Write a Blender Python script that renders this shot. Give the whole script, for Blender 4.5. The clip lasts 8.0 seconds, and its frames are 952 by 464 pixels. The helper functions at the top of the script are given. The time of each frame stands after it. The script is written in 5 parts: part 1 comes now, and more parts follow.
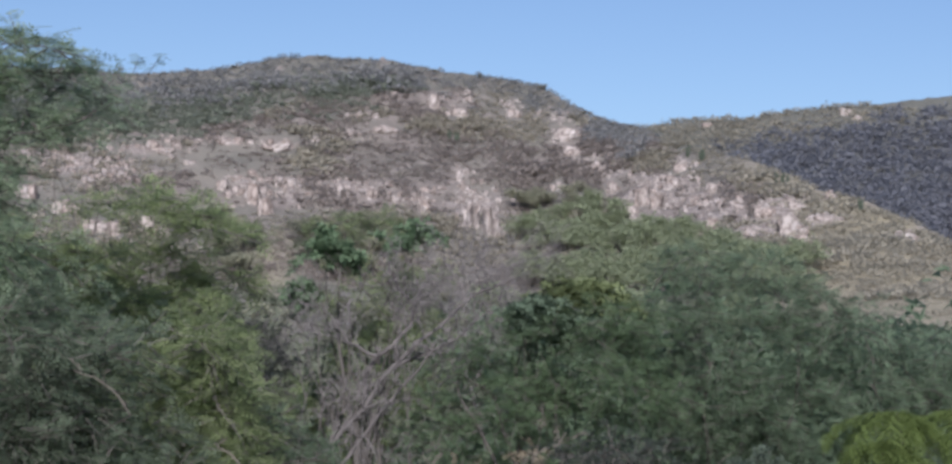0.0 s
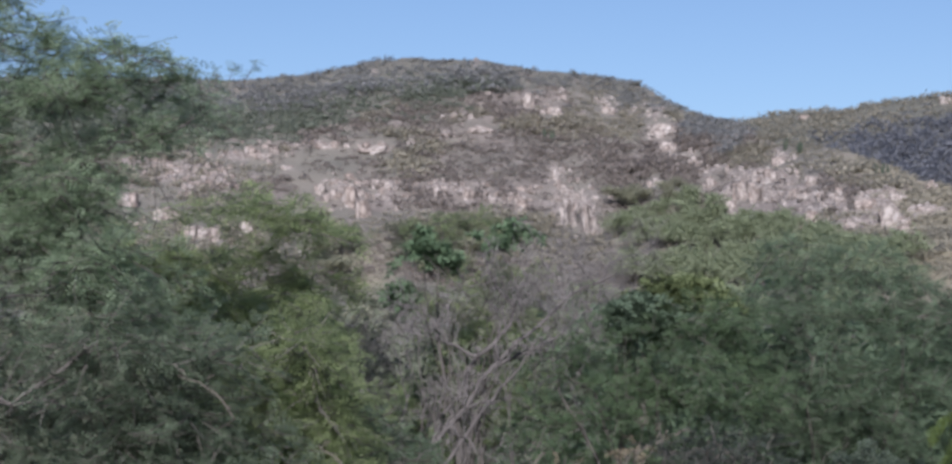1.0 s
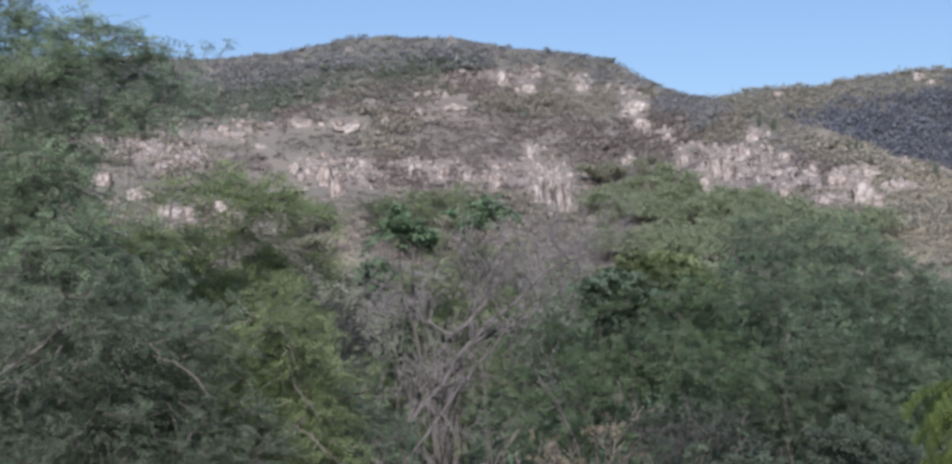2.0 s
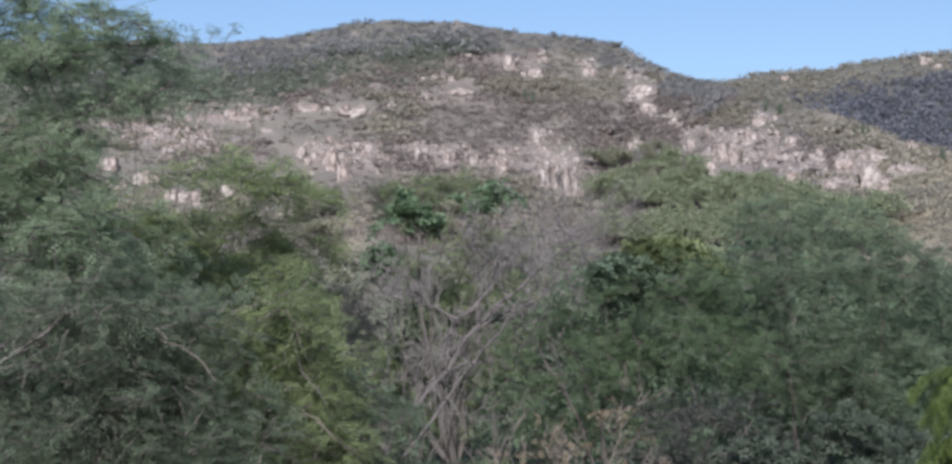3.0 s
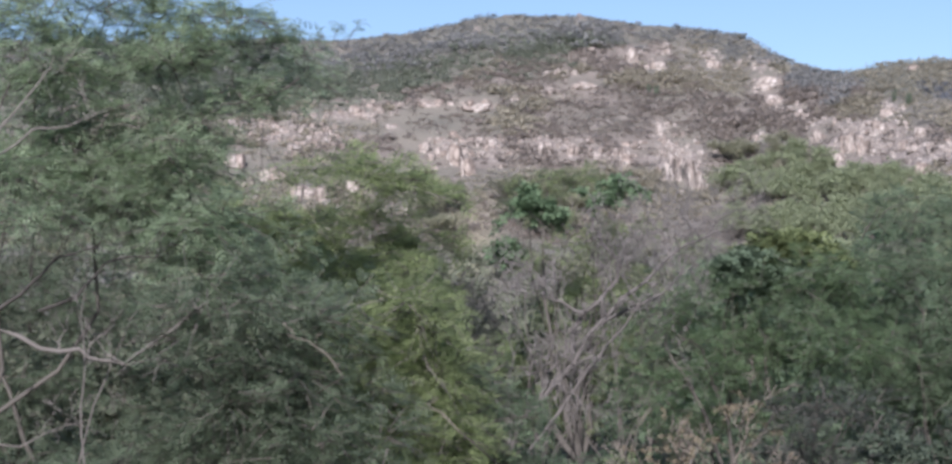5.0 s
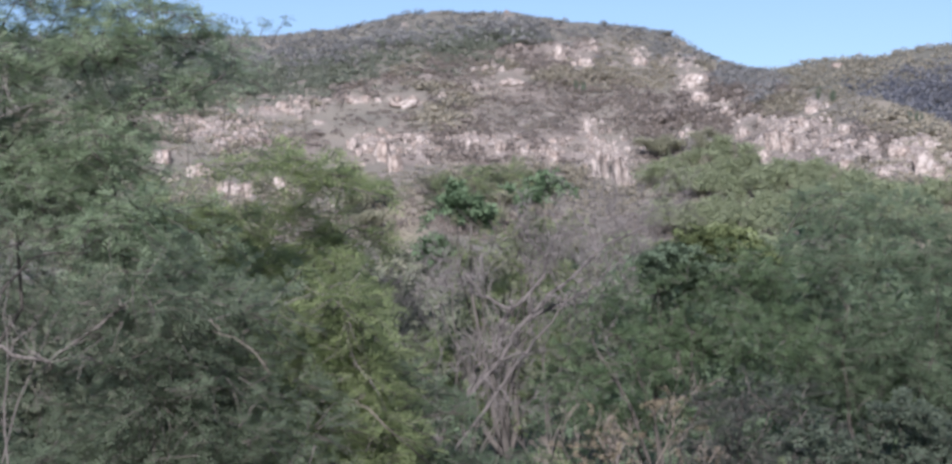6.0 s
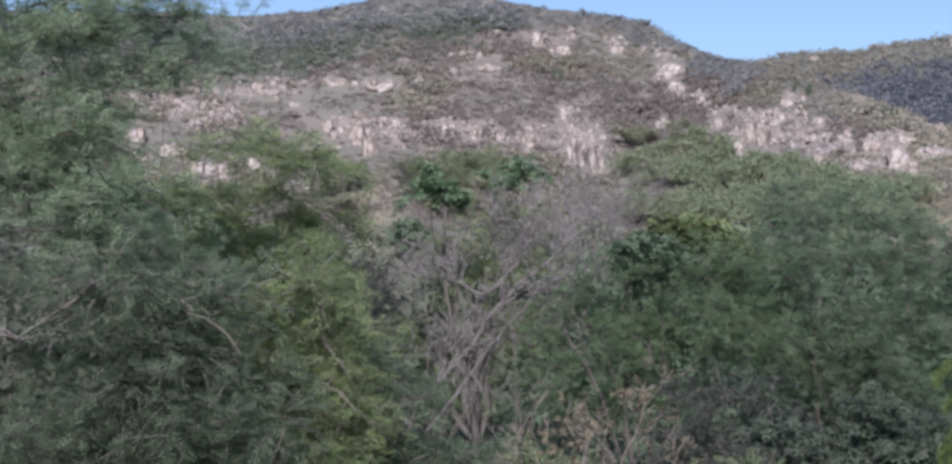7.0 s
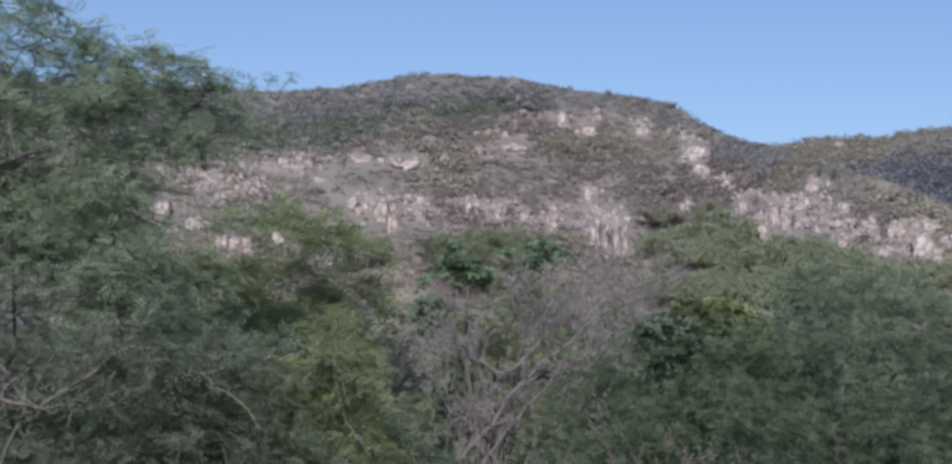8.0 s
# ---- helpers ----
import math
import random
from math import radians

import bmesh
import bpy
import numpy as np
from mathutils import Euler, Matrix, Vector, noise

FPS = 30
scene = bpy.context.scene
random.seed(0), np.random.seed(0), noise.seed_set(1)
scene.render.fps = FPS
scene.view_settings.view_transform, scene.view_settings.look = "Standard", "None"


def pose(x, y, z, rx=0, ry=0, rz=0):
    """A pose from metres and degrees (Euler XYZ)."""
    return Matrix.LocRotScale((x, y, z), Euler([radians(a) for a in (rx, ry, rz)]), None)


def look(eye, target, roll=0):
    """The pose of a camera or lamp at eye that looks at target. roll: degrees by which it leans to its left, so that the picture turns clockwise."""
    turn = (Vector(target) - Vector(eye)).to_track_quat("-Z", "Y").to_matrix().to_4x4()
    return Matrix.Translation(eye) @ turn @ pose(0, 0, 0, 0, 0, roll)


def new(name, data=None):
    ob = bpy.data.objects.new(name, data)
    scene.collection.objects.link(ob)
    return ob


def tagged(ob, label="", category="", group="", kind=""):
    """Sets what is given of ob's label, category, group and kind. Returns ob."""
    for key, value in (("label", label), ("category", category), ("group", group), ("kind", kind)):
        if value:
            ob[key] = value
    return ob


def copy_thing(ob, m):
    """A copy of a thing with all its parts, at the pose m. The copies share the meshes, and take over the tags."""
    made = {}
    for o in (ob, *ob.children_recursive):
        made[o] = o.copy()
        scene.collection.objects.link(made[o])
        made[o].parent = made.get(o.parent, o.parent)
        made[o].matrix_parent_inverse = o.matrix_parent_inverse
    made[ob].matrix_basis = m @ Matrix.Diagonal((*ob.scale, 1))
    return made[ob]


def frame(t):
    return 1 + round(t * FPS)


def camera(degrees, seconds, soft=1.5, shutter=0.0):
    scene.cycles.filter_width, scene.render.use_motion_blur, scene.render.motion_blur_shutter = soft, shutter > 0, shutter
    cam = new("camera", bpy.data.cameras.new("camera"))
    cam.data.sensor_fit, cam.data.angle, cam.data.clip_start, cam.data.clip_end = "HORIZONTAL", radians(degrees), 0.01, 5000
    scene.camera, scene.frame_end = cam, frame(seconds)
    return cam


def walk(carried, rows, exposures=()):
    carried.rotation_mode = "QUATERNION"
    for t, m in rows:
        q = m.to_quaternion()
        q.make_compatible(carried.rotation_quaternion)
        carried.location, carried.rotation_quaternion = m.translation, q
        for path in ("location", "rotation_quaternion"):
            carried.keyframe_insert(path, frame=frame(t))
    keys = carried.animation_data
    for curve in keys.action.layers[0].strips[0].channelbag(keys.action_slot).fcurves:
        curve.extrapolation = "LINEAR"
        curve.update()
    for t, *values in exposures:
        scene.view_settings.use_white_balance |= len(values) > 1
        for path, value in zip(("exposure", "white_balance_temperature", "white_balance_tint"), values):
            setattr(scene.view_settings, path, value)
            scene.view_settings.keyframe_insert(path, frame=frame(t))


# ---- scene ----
cam = camera(30.0, 8.0, soft=3.1)

EYE = Vector((0.0, 0.0, 1.6))
# seconds, yaw, pitch, roll: the viewer stands still and turns
TURNS = [
    (0, -3.217, 4.054, -1.015), (0.1, -2.755, 3.900, -0.769), (0.2, -2.481, 3.447, -0.604), (0.3, -2.515, 3.551, -0.539),
    (0.4, -2.346, 3.884, -0.608), (0.5, -2.071, 3.723, -0.413), (0.6, -1.526, 3.680, -0.355), (0.7, -0.956, 3.703, -0.178),
    (0.8, -0.476, 3.804, -0.024), (0.9, -0.120, 4.009, 0.044), (1, 0.000, 4.000, 0.000), (1.2, 0.103, 4.078, -0.062),
    (1.3, -0.055, 4.077, 0.016), (1.5, -0.115, 3.940, 0.039), (1.6, -0.368, 3.901, 0.011), (1.7, -0.498, 3.611, 0.157),
    (2.8, -1.209, 2.971, 0.225), (3, -0.590, 2.786, 0.320), (3.1, -0.386, 2.811, 0.408), (3.2, -0.111, 2.890, 0.371),
    (3.3, 0.409, 3.184, 0.489), (3.4, 0.624, 3.296, 0.393), (3.5, 1.232, 3.200, 0.463), (3.6, 1.724, 3.060, 0.520),
    (3.7, 2.170, 3.118, 0.392), (3.9, 2.953, 3.085, 0.539), (4, 3.112, 3.004, 0.509), (4.1, 3.508, 2.815, 0.794),
    (4.2, 3.558, 2.637, 0.399), (5.3, 3.220, 2.628, 0.658), (5.4, 2.900, 2.539, 0.762), (5.5, 2.493, 2.613, 0.831),
    (5.6, 2.079, 2.599, 0.739), (5.7, 1.760, 2.651, 0.787), (5.8, 1.362, 2.717, 0.665), (5.9, 1.082, 2.522, 0.603),
    (6, 1.087, 2.486, 0.614), (6.1, 0.456, 2.841, 0.563), (6.2, -0.244, 1.927, 0.386), (6.3, -0.342, 1.739, 0.279),
    (6.4, -0.907, 1.376, 0.148), (6.5, -1.327, 1.099, 0.101), (6.6, -1.154, 1.711, 0.113), (6.7, -0.972, 2.125, -0.105),
    (6.8, -1.369, 2.611, -0.265), (6.9, -1.083, 2.491, -0.252), (7, 0.201, 2.020, -0.555), (7.1, -0.351, 2.281, -0.634),
    (7.2, -0.380, 3.138, -0.923), (7.3, -0.687, 3.575, -1.598), (7.4, -0.762, 4.008, -1.552), (7.5, -0.055, 4.032, -1.877),
    (7.6, 2.266, 4.802, -2.002), (7.7, 1.815, 4.936, -2.086), (7.8, 1.416, 5.125, -2.535), (7.9, 1.229, 4.995, -1.885),
    (8, 0.876, 4.539, -1.727),
]
EXPOSURES = [(0.0, 0.77, 5700, 16), (1.5, 0.80, 5700, 16), (3.0, 0.92, 5750, 15), (4.0, 1.02, 5750, 16), (5.5, 1.14, 5800, 17),
             (6.5, 1.22, 5600, 18), (6.7, 1.5, 5450, 17), (6.9, 1.22, 5420, 17), (7.0, 0.95, 5650, 18),
             (7.1, 1.07, 5560, 17), (7.3, 1.1, 5480, 16), (7.4, 0.85, 5700, 18), (7.5, 0.75, 5700, 19), (8.0, 0.7, 5650, 18)]
walk(cam, [(t, pose(*EYE, 90 + p, r, y)) for t, y, p, r in TURNS], EXPOSURES)

# ---- light ----
SUN_TURN, SUN_RISE = radians(187), radians(33)
world = bpy.data.worlds.new("sky")
scene.world = world
world.use_nodes = True
sky = world.node_tree.nodes.new("ShaderNodeTexSky")
sky.sky_type, sky.sun_disc = "NISHITA", False
sky.sun_elevation, sky.sun_rotation = SUN_RISE, SUN_TURN
sky.dust_density, sky.ozone_density, sky.altitude = 1.2, 2.0, 300
back = world.node_tree.nodes["Background"]
back.inputs["Strength"].default_value = 0.061
world.node_tree.links.new(sky.outputs["Color"], back.inputs["Color"])
sun_way = Vector((math.sin(SUN_TURN) * math.cos(SUN_RISE), math.cos(SUN_TURN) * math.cos(SUN_RISE), math.sin(SUN_RISE)))
sun = new("sun", bpy.data.lights.new("sun", "SUN"))
sun.data.energy, sun.data.angle, sun.data.color = 4.3, radians(0.6), (1.0, 0.94, 0.86)
sun.matrix_world = look(sun_way * 50, (0, 0, 0))

# ---- small tools ----

def spot(bearing, rise, dist):
    """A place at a compass bearing and rise (degrees) from the viewer's eye, dist metres off on the plan."""
    a = radians(bearing)
    return Vector((dist * math.sin(a), dist * math.cos(a), EYE.z + dist * math.tan(radians(rise))))


def mesh_of(name, verts, faces, smooth=False):
    """A mesh from arrays of places and of faces with one number of corners."""
    verts, faces = np.asarray(verts, dtype=np.float32), np.asarray(faces, dtype=np.int32)
    me = bpy.data.meshes.new(name)
    n, k = faces.shape
    me.vertices.add(len(verts))
    me.vertices.foreach_set("co", verts.ravel())
    me.loops.add(n * k)
    me.loops.foreach_set("vertex_index", faces.ravel())
    me.polygons.add(n)
    me.polygons.foreach_set("loop_start", np.arange(n, dtype=np.int32) * k)
    me.polygons.foreach_set("use_smooth", np.full(n, smooth))
    me.update(calc_edges=True)
    return me


def part(name, me, material, parent, label=""):
    """Links a mesh as one part under a thing."""
    me.materials.clear()
    me.materials.append(material)
    ob = new(name, me)
    ob.parent = parent
    return tagged(ob, label)


def thing(name, base, label, category, group="", kind=""):
    ob = new(name)
    ob.location = base
    ob.empty_display_size = 0.3
    return tagged(ob, label, category, group, kind)


def hash2(ix, iy, seed):
    h = (ix * 374761393 + iy * 668265263 + seed * 974634321) & 0xFFFFFFFF
    h = ((h ^ (h >> 13)) * 1274126177) & 0xFFFFFFFF
    return ((h ^ (h >> 16)) & 0xFFFF) / 65535.0


def vnoise(x, y, seed=0):
    """Smooth noise, 0 to 1, over arrays."""
    x, y = np.asarray(x, float), np.asarray(y, float)
    ix, iy = np.floor(x).astype(np.int64), np.floor(y).astype(np.int64)
    fx, fy = x - ix, y - iy
    fx, fy = fx * fx * (3 - 2 * fx), fy * fy * (3 - 2 * fy)
    a, b = hash2(ix, iy, seed), hash2(ix + 1, iy, seed)
    c, d = hash2(ix, iy + 1, seed), hash2(ix + 1, iy + 1, seed)
    return (a * (1 - fx) + b * fx) * (1 - fy) + (c * (1 - fx) + d * fx) * fy


def fbm(x, y, seed=0, octaves=4):
    total, amp, norm = 0.0, 1.0, 0.0
    for o in range(octaves):
        total = total + amp * vnoise(x * 2 ** o, y * 2 ** o, seed + o * 17)
        norm += amp
        amp *= 0.5
    return total / norm


# ---- materials ----
def material(name):
    m = bpy.data.materials.new(name)
    m.use_nodes = True
    nt = m.node_tree
    return m, nt, nt.nodes["Principled BSDF"], nt.nodes["Material Output"]


def noise_node(nt, scale, detail=4.0, rough=0.6, coords="Object"):
    tc = nt.nodes.new("ShaderNodeTexCoord")
    n = nt.nodes.new("ShaderNodeTexNoise")
    n.inputs["Scale"].default_value, n.inputs["Detail"].default_value, n.inputs["Roughness"].default_value = scale, detail, rough
    nt.links.new(tc.outputs[coords], n.inputs["Vector"])
    return n


def ramp_node(nt, value, stops):
    r = nt.nodes.new("ShaderNodeValToRGB")
    while len(r.color_ramp.elements) < len(stops):
        r.color_ramp.elements.new(0.5)
    for e, (at, col) in zip(r.color_ramp.elements, stops):
        e.position, e.color = at, (*col, 1)
    nt.links.new(value, r.inputs["Fac"])
    return r


def mix_node(nt, fac, a, b, mode="MIX"):
    m = nt.nodes.new("ShaderNodeMix")
    m.data_type, m.blend_type = "RGBA", mode
    if isinstance(fac, float):
        m.inputs["Factor"].default_value = fac
    else:
        nt.links.new(fac, m.inputs["Factor"])
    for sock, v in ((m.inputs["A"], a), (m.inputs["B"], b)):
        if isinstance(v, tuple):
            sock.default_value = (*v, 1)
        else:
            nt.links.new(v, sock)
    return m.outputs["Result"]


def bump_node(nt, height, strength, distance, shader):
    b = nt.nodes.new("ShaderNodeBump")
    b.inputs["Strength"].default_value, b.inputs["Distance"].default_value = strength, distance
    nt.links.new(height, b.inputs["Height"])
    nt.links.new(b.outputs["Normal"], shader.inputs["Normal"])


def leaf_material(name, dark, mid, light, patch=0.5, through_light=0.5, dry=None):
    """Foliage: tone differs from leaf to leaf and in patches; some light comes through."""
    m, nt, bsdf, out = material(name)
    geo = nt.nodes.new("ShaderNodeNewGeometry")
    leafy = ramp_node(nt, geo.outputs["Random Per Island"], [(0.0, dark), (0.55, mid), (1.0, light)])
    n = noise_node(nt, patch, 3.0, 0.6)
    patchy = ramp_node(nt, n.outputs["Fac"], [(0.35, dark), (0.5, mid), (0.68, light)])
    col = mix_node(nt, 0.5, leafy.outputs["Color"], patchy.outputs["Color"])
    if dry:
        spots = noise_node(nt, patch * 2.3, 2.0, 0.5)
        f = ramp_node(nt, spots.outputs["Fac"], [(0.6, (0, 0, 0)), (0.72, (0.8, 0.8, 0.8))])
        col = mix_node(nt, f.outputs["Color"], col, dry)
    nt.links.new(col, bsdf.inputs["Base Color"])
    bsdf.inputs["Roughness"].default_value = 0.6
    bsdf.inputs["Specular IOR Level"].default_value = 0.12
    tr = nt.nodes.new("ShaderNodeBsdfTranslucent")
    nt.links.new(col, tr.inputs["Color"])
    mix = nt.nodes.new("ShaderNodeMixShader")
    mix.inputs["Fac"].default_value = through_light
    nt.links.new(bsdf.outputs["BSDF"], mix.inputs[1])
    nt.links.new(tr.outputs["BSDF"], mix.inputs[2])
    nt.links.new(mix.outputs["Shader"], out.inputs["Surface"])
    return m


def bark_material(name, dark, light, scale=6.0):
    m, nt, bsdf, out = material(name)
    n = noise_node(nt, scale, 6.0, 0.7)
    big = noise_node(nt, scale * 0.15, 2.0, 0.5)
    c = ramp_node(nt, n.outputs["Fac"], [(0.3, dark), (0.7, light)])
    col = mix_node(nt, big.outputs["Fac"], c.outputs["Color"], tuple(0.5 * (d + l) for d, l in zip(dark, light)))
    nt.links.new(col, bsdf.inputs["Base Color"])
    bsdf.inputs["Roughness"].default_value = 0.9
    bump_node(nt, n.outputs["Fac"], 0.6, 0.02, bsdf)
    return m


def joints(nt, scale, width=0.10):
    """Dark cracks between blocks of stone."""
    tc = nt.nodes.new("ShaderNodeTexCoord")
    warp = nt.nodes.new("ShaderNodeTexNoise")
    warp.inputs["Scale"].default_value = scale * 1.5
    nt.links.new(tc.outputs["Object"], warp.inputs["Vector"])
    add = nt.nodes.new("ShaderNodeVectorMath")
    add.operation = "MULTIPLY_ADD"
    add.inputs[1].default_value = (1.6, 1.6, 0.8)
    nt.links.new(warp.outputs["Color"], add.inputs[0])
    nt.links.new(tc.outputs["Object"], add.inputs[2])
    vor = nt.nodes.new("ShaderNodeTexVoronoi")
    vor.feature = "DISTANCE_TO_EDGE"
    vor.inputs["Scale"].default_value = scale
    nt.links.new(add.outputs["Vector"], vor.inputs["Vector"])
    return ramp_node(nt, vor.outputs["Distance"], [(0.0, (0.34, 0.30, 0.28)), (width, (0.8, 0.78, 0.76)), (width * 2.5, (1, 1, 1))])


def rock_material(name):
    m, nt, bsdf, out = material(name)
    big = noise_node(nt, 0.22, 5.0, 0.65)
    fine = noise_node(nt, 2.2, 6.0, 0.7)
    info = nt.nodes.new("ShaderNodeObjectInfo")
    base = ramp_node(nt, big.outputs["Fac"], [(0.3, (0.215, 0.189, 0.17)), (0.5, (0.315, 0.281, 0.256)), (0.72, (0.43, 0.392, 0.363))])
    stain = ramp_node(nt, fine.outputs["Fac"], [(0.34, (0.38, 0.35, 0.33)), (0.48, (1, 1, 1))])
    col = mix_node(nt, 0.9, base.outputs["Color"], stain.outputs["Color"], "MULTIPLY")
    tint = ramp_node(nt, info.outputs["Random"], [(0.0, (0.78, 0.72, 0.68)), (1.0, (1, 1, 1))])
    col = mix_node(nt, 1.0, col, tint.outputs["Color"], "MULTIPLY")
    crack = joints(nt, 0.9)
    col = mix_node(nt, 0.9, col, crack.outputs["Color"], "MULTIPLY")
    nt.links.new(col, bsdf.inputs["Base Color"])
    bsdf.inputs["Roughness"].default_value = 0.92
    bump_node(nt, fine.outputs["Fac"], 0.7, 0.4, bsdf)
    return m


def ground_material():
    m, nt, bsdf, out = material("stony_soil")
    big = noise_node(nt, 0.03, 5.0, 0.6)
    mid = noise_node(nt, 0.25, 6.0, 0.7)
    fine = noise_node(nt, 1.6, 6.0, 0.7)
    soil = ramp_node(nt, mid.outputs["Fac"], [(0.3, (0.086, 0.072, 0.063)), (0.5, (0.122, 0.103, 0.09)), (0.7, (0.166, 0.14, 0.122))])
    grass = ramp_node(nt, fine.outputs["Fac"], [(0.3, (0.105, 0.094, 0.078)), (0.7, (0.165, 0.147, 0.12))])
    gf = ramp_node(nt, big.outputs["Fac"], [(0.42, (0, 0, 0)), (0.58, (1, 1, 1))])
    col = mix_node(nt, gf.outputs["Color"], soil.outputs["Color"], grass.outputs["Color"])
    low = nt.nodes.new("ShaderNodeAttribute")
    low.attribute_name = "undergrowth"
    herbs = ramp_node(nt, mid.outputs["Fac"], [(0.3, (0.055, 0.056, 0.047)), (0.7, (0.105, 0.102, 0.082))])
    col = mix_node(nt, low.outputs["Fac"], col, herbs.outputs["Color"])
    straw = nt.nodes.new("ShaderNodeAttribute")
    straw.attribute_name = "dry_grass"
    hay = ramp_node(nt, fine.outputs["Fac"], [(0.3, (0.165, 0.145, 0.09)), (0.7, (0.275, 0.24, 0.155))])
    col = mix_node(nt, straw.outputs["Fac"], col, hay.outputs["Color"])
    at = nt.nodes.new("ShaderNodeAttribute")
    at.attribute_name = "bare_rock"
    stone = ramp_node(nt, fine.outputs["Fac"], [(0.3, (0.135, 0.115, 0.103)), (0.5, (0.205, 0.178, 0.16)), (0.75, (0.33, 0.293, 0.27))])
    crack = joints(nt, 0.45)
    stone_col = mix_node(nt, 0.9, stone.outputs["Color"], crack.outputs["Color"], "MULTIPLY")
    col = mix_node(nt, at.outputs["Fac"], col, stone_col)
    floor_mask = nt.nodes.new("ShaderNodeAttribute")
    floor_mask.attribute_name = "dark_floor"
    floor_brown = ramp_node(nt, fine.outputs["Fac"], [(0.3, (0.035, 0.032, 0.022)), (0.7, (0.085, 0.075, 0.05))])
    col = mix_node(nt, floor_mask.outputs["Fac"], col, floor_brown.outputs["Color"])
    nt.links.new(col, bsdf.inputs["Base Color"])
    bsdf.inputs["Roughness"].default_value = 0.95
    bump_node(nt, mid.outputs["Fac"], 0.6, 0.8, bsdf)
    return m


ROCK = rock_material("pale_limestone")
SOIL = ground_material()
LEAF_FEATHER = leaf_material("feathery_leaf", (0.232, 0.287, 0.185), (0.289, 0.358, 0.232), (0.363, 0.449, 0.292), 0.6, 0.62)
LEAF_OLIVE = leaf_material("olive_leaf", (0.21, 0.249, 0.121), (0.256, 0.305, 0.147), (0.307, 0.365, 0.177), 0.5, 0.62)
LEAF_DARK = leaf_material("dark_leaf", (0.145, 0.189, 0.119), (0.177, 0.231, 0.145), (0.213, 0.277, 0.175), 0.35, 0.62)
LEAF_DUSKY = leaf_material("dusky_thorn_leaf", (0.138, 0.17, 0.114), (0.171, 0.21, 0.14), (0.21, 0.257, 0.172), 0.35, 0.62)
LEAF_VALLEY = leaf_material("valley_leaf", (0.126, 0.172, 0.094), (0.16, 0.219, 0.119), (0.199, 0.273, 0.148), 0.35, 0.62)
LEAF_BROAD = leaf_material("broad_leaf", (0.107, 0.154, 0.0874), (0.134, 0.193, 0.109), (0.168, 0.241, 0.136), 0.8, 0.4)
LEAF_DEEP = leaf_material("deep_green_leaf", (0.1, 0.132, 0.086), (0.122, 0.162, 0.106), (0.147, 0.195, 0.128), 0.6, 0.4)
# near-black green: the shade of a gap is put into this leaf
LEAF_SHADE = leaf_material("shade_dark_thicket_leaf", (0.0595, 0.0663, 0.0561), (0.0748, 0.0833, 0.0697), (0.0918, 0.102, 0.085), 0.6, 0.5)
LEAF_THORN = leaf_material("thorn_wood_leaf", (0.243, 0.242, 0.172), (0.304, 0.302, 0.215), (0.379, 0.378, 0.268), 0.3, 0.5)
LEAF_THICKET = leaf_material("dusty_thicket_leaf", (0.104, 0.112, 0.0784), (0.13, 0.14, 0.098), (0.163, 0.175, 0.122), 0.5, 0.45)
LEAF_YELLOW = leaf_material("yellow_green_leaf", (0.13, 0.154, 0.072), (0.165, 0.196, 0.09), (0.21, 0.245, 0.112), 0.8, 0.4)
LEAF_BRIGHT = leaf_material("bright_green_leaf", (0.107, 0.14, 0.0421), (0.131, 0.173, 0.0524), (0.163, 0.215, 0.0654), 2.5, 0.5)
LEAF_GREY = leaf_material("grey_green_leaf", (0.1, 0.123, 0.088), (0.125, 0.153, 0.11), (0.155, 0.19, 0.137), 0.5, 0.62)
LEAF_PALE = leaf_material("pale_green_leaf", (0.246, 0.275, 0.172), (0.304, 0.34, 0.214), (0.372, 0.415, 0.264), 0.3, 0.5)
LEAF_DRY = leaf_material("dry_tan_leaf", (0.152, 0.124, 0.082), (0.187, 0.154, 0.104), (0.23, 0.193, 0.132), 1.2, 0.35)
LEAF_ORANGE = leaf_material("withered_orange_leaf", (0.35, 0.19, 0.03), (0.48, 0.29, 0.05), (0.6, 0.40, 0.10), 2.0)
SCRUB_BROWN = leaf_material("leafless_scrub", (0.255, 0.222, 0.197), (0.312, 0.274, 0.242), (0.378, 0.332, 0.295), 0.06, 0.62)
SCRUB_OLIVE = leaf_material("hill_scrub_leaf", (0.29, 0.269, 0.212), (0.364, 0.335, 0.265), (0.449, 0.411, 0.327), 0.06, 0.62)
SCRUB_GREEN = leaf_material("green_hill_scrub_leaf", (0.19, 0.207, 0.16), (0.235, 0.256, 0.2), (0.285, 0.31, 0.243), 0.06, 0.62)
# blue of distance haze is mixed into this scrub's colour
SCRUB_DARK = leaf_material("ridge_scrub_leaf", (0.251, 0.249, 0.242), (0.314, 0.313, 0.301), (0.384, 0.383, 0.371), 0.06, 0.62)
# darker, bluer scrub leaf that stands in for cloud shade and haze
FAR_SHADED_SCRUB = leaf_material("cloud_shaded_scrub_leaf", (0.18, 0.183, 0.2), (0.22, 0.225, 0.246), (0.27, 0.276, 0.3), 0.02, 0.62)
BARK_GREY = bark_material("grey_bark", (0.07, 0.061, 0.054), (0.155, 0.138, 0.124))
BARK_DARK = bark_material("dark_bark", (0.045, 0.039, 0.034), (0.1, 0.088, 0.074))
# bark darkened to carry the shade that lies on the arching limbs
BARK_SHADED = bark_material("shade_darkened_bark", (0.018, 0.015, 0.013), (0.05, 0.043, 0.037))
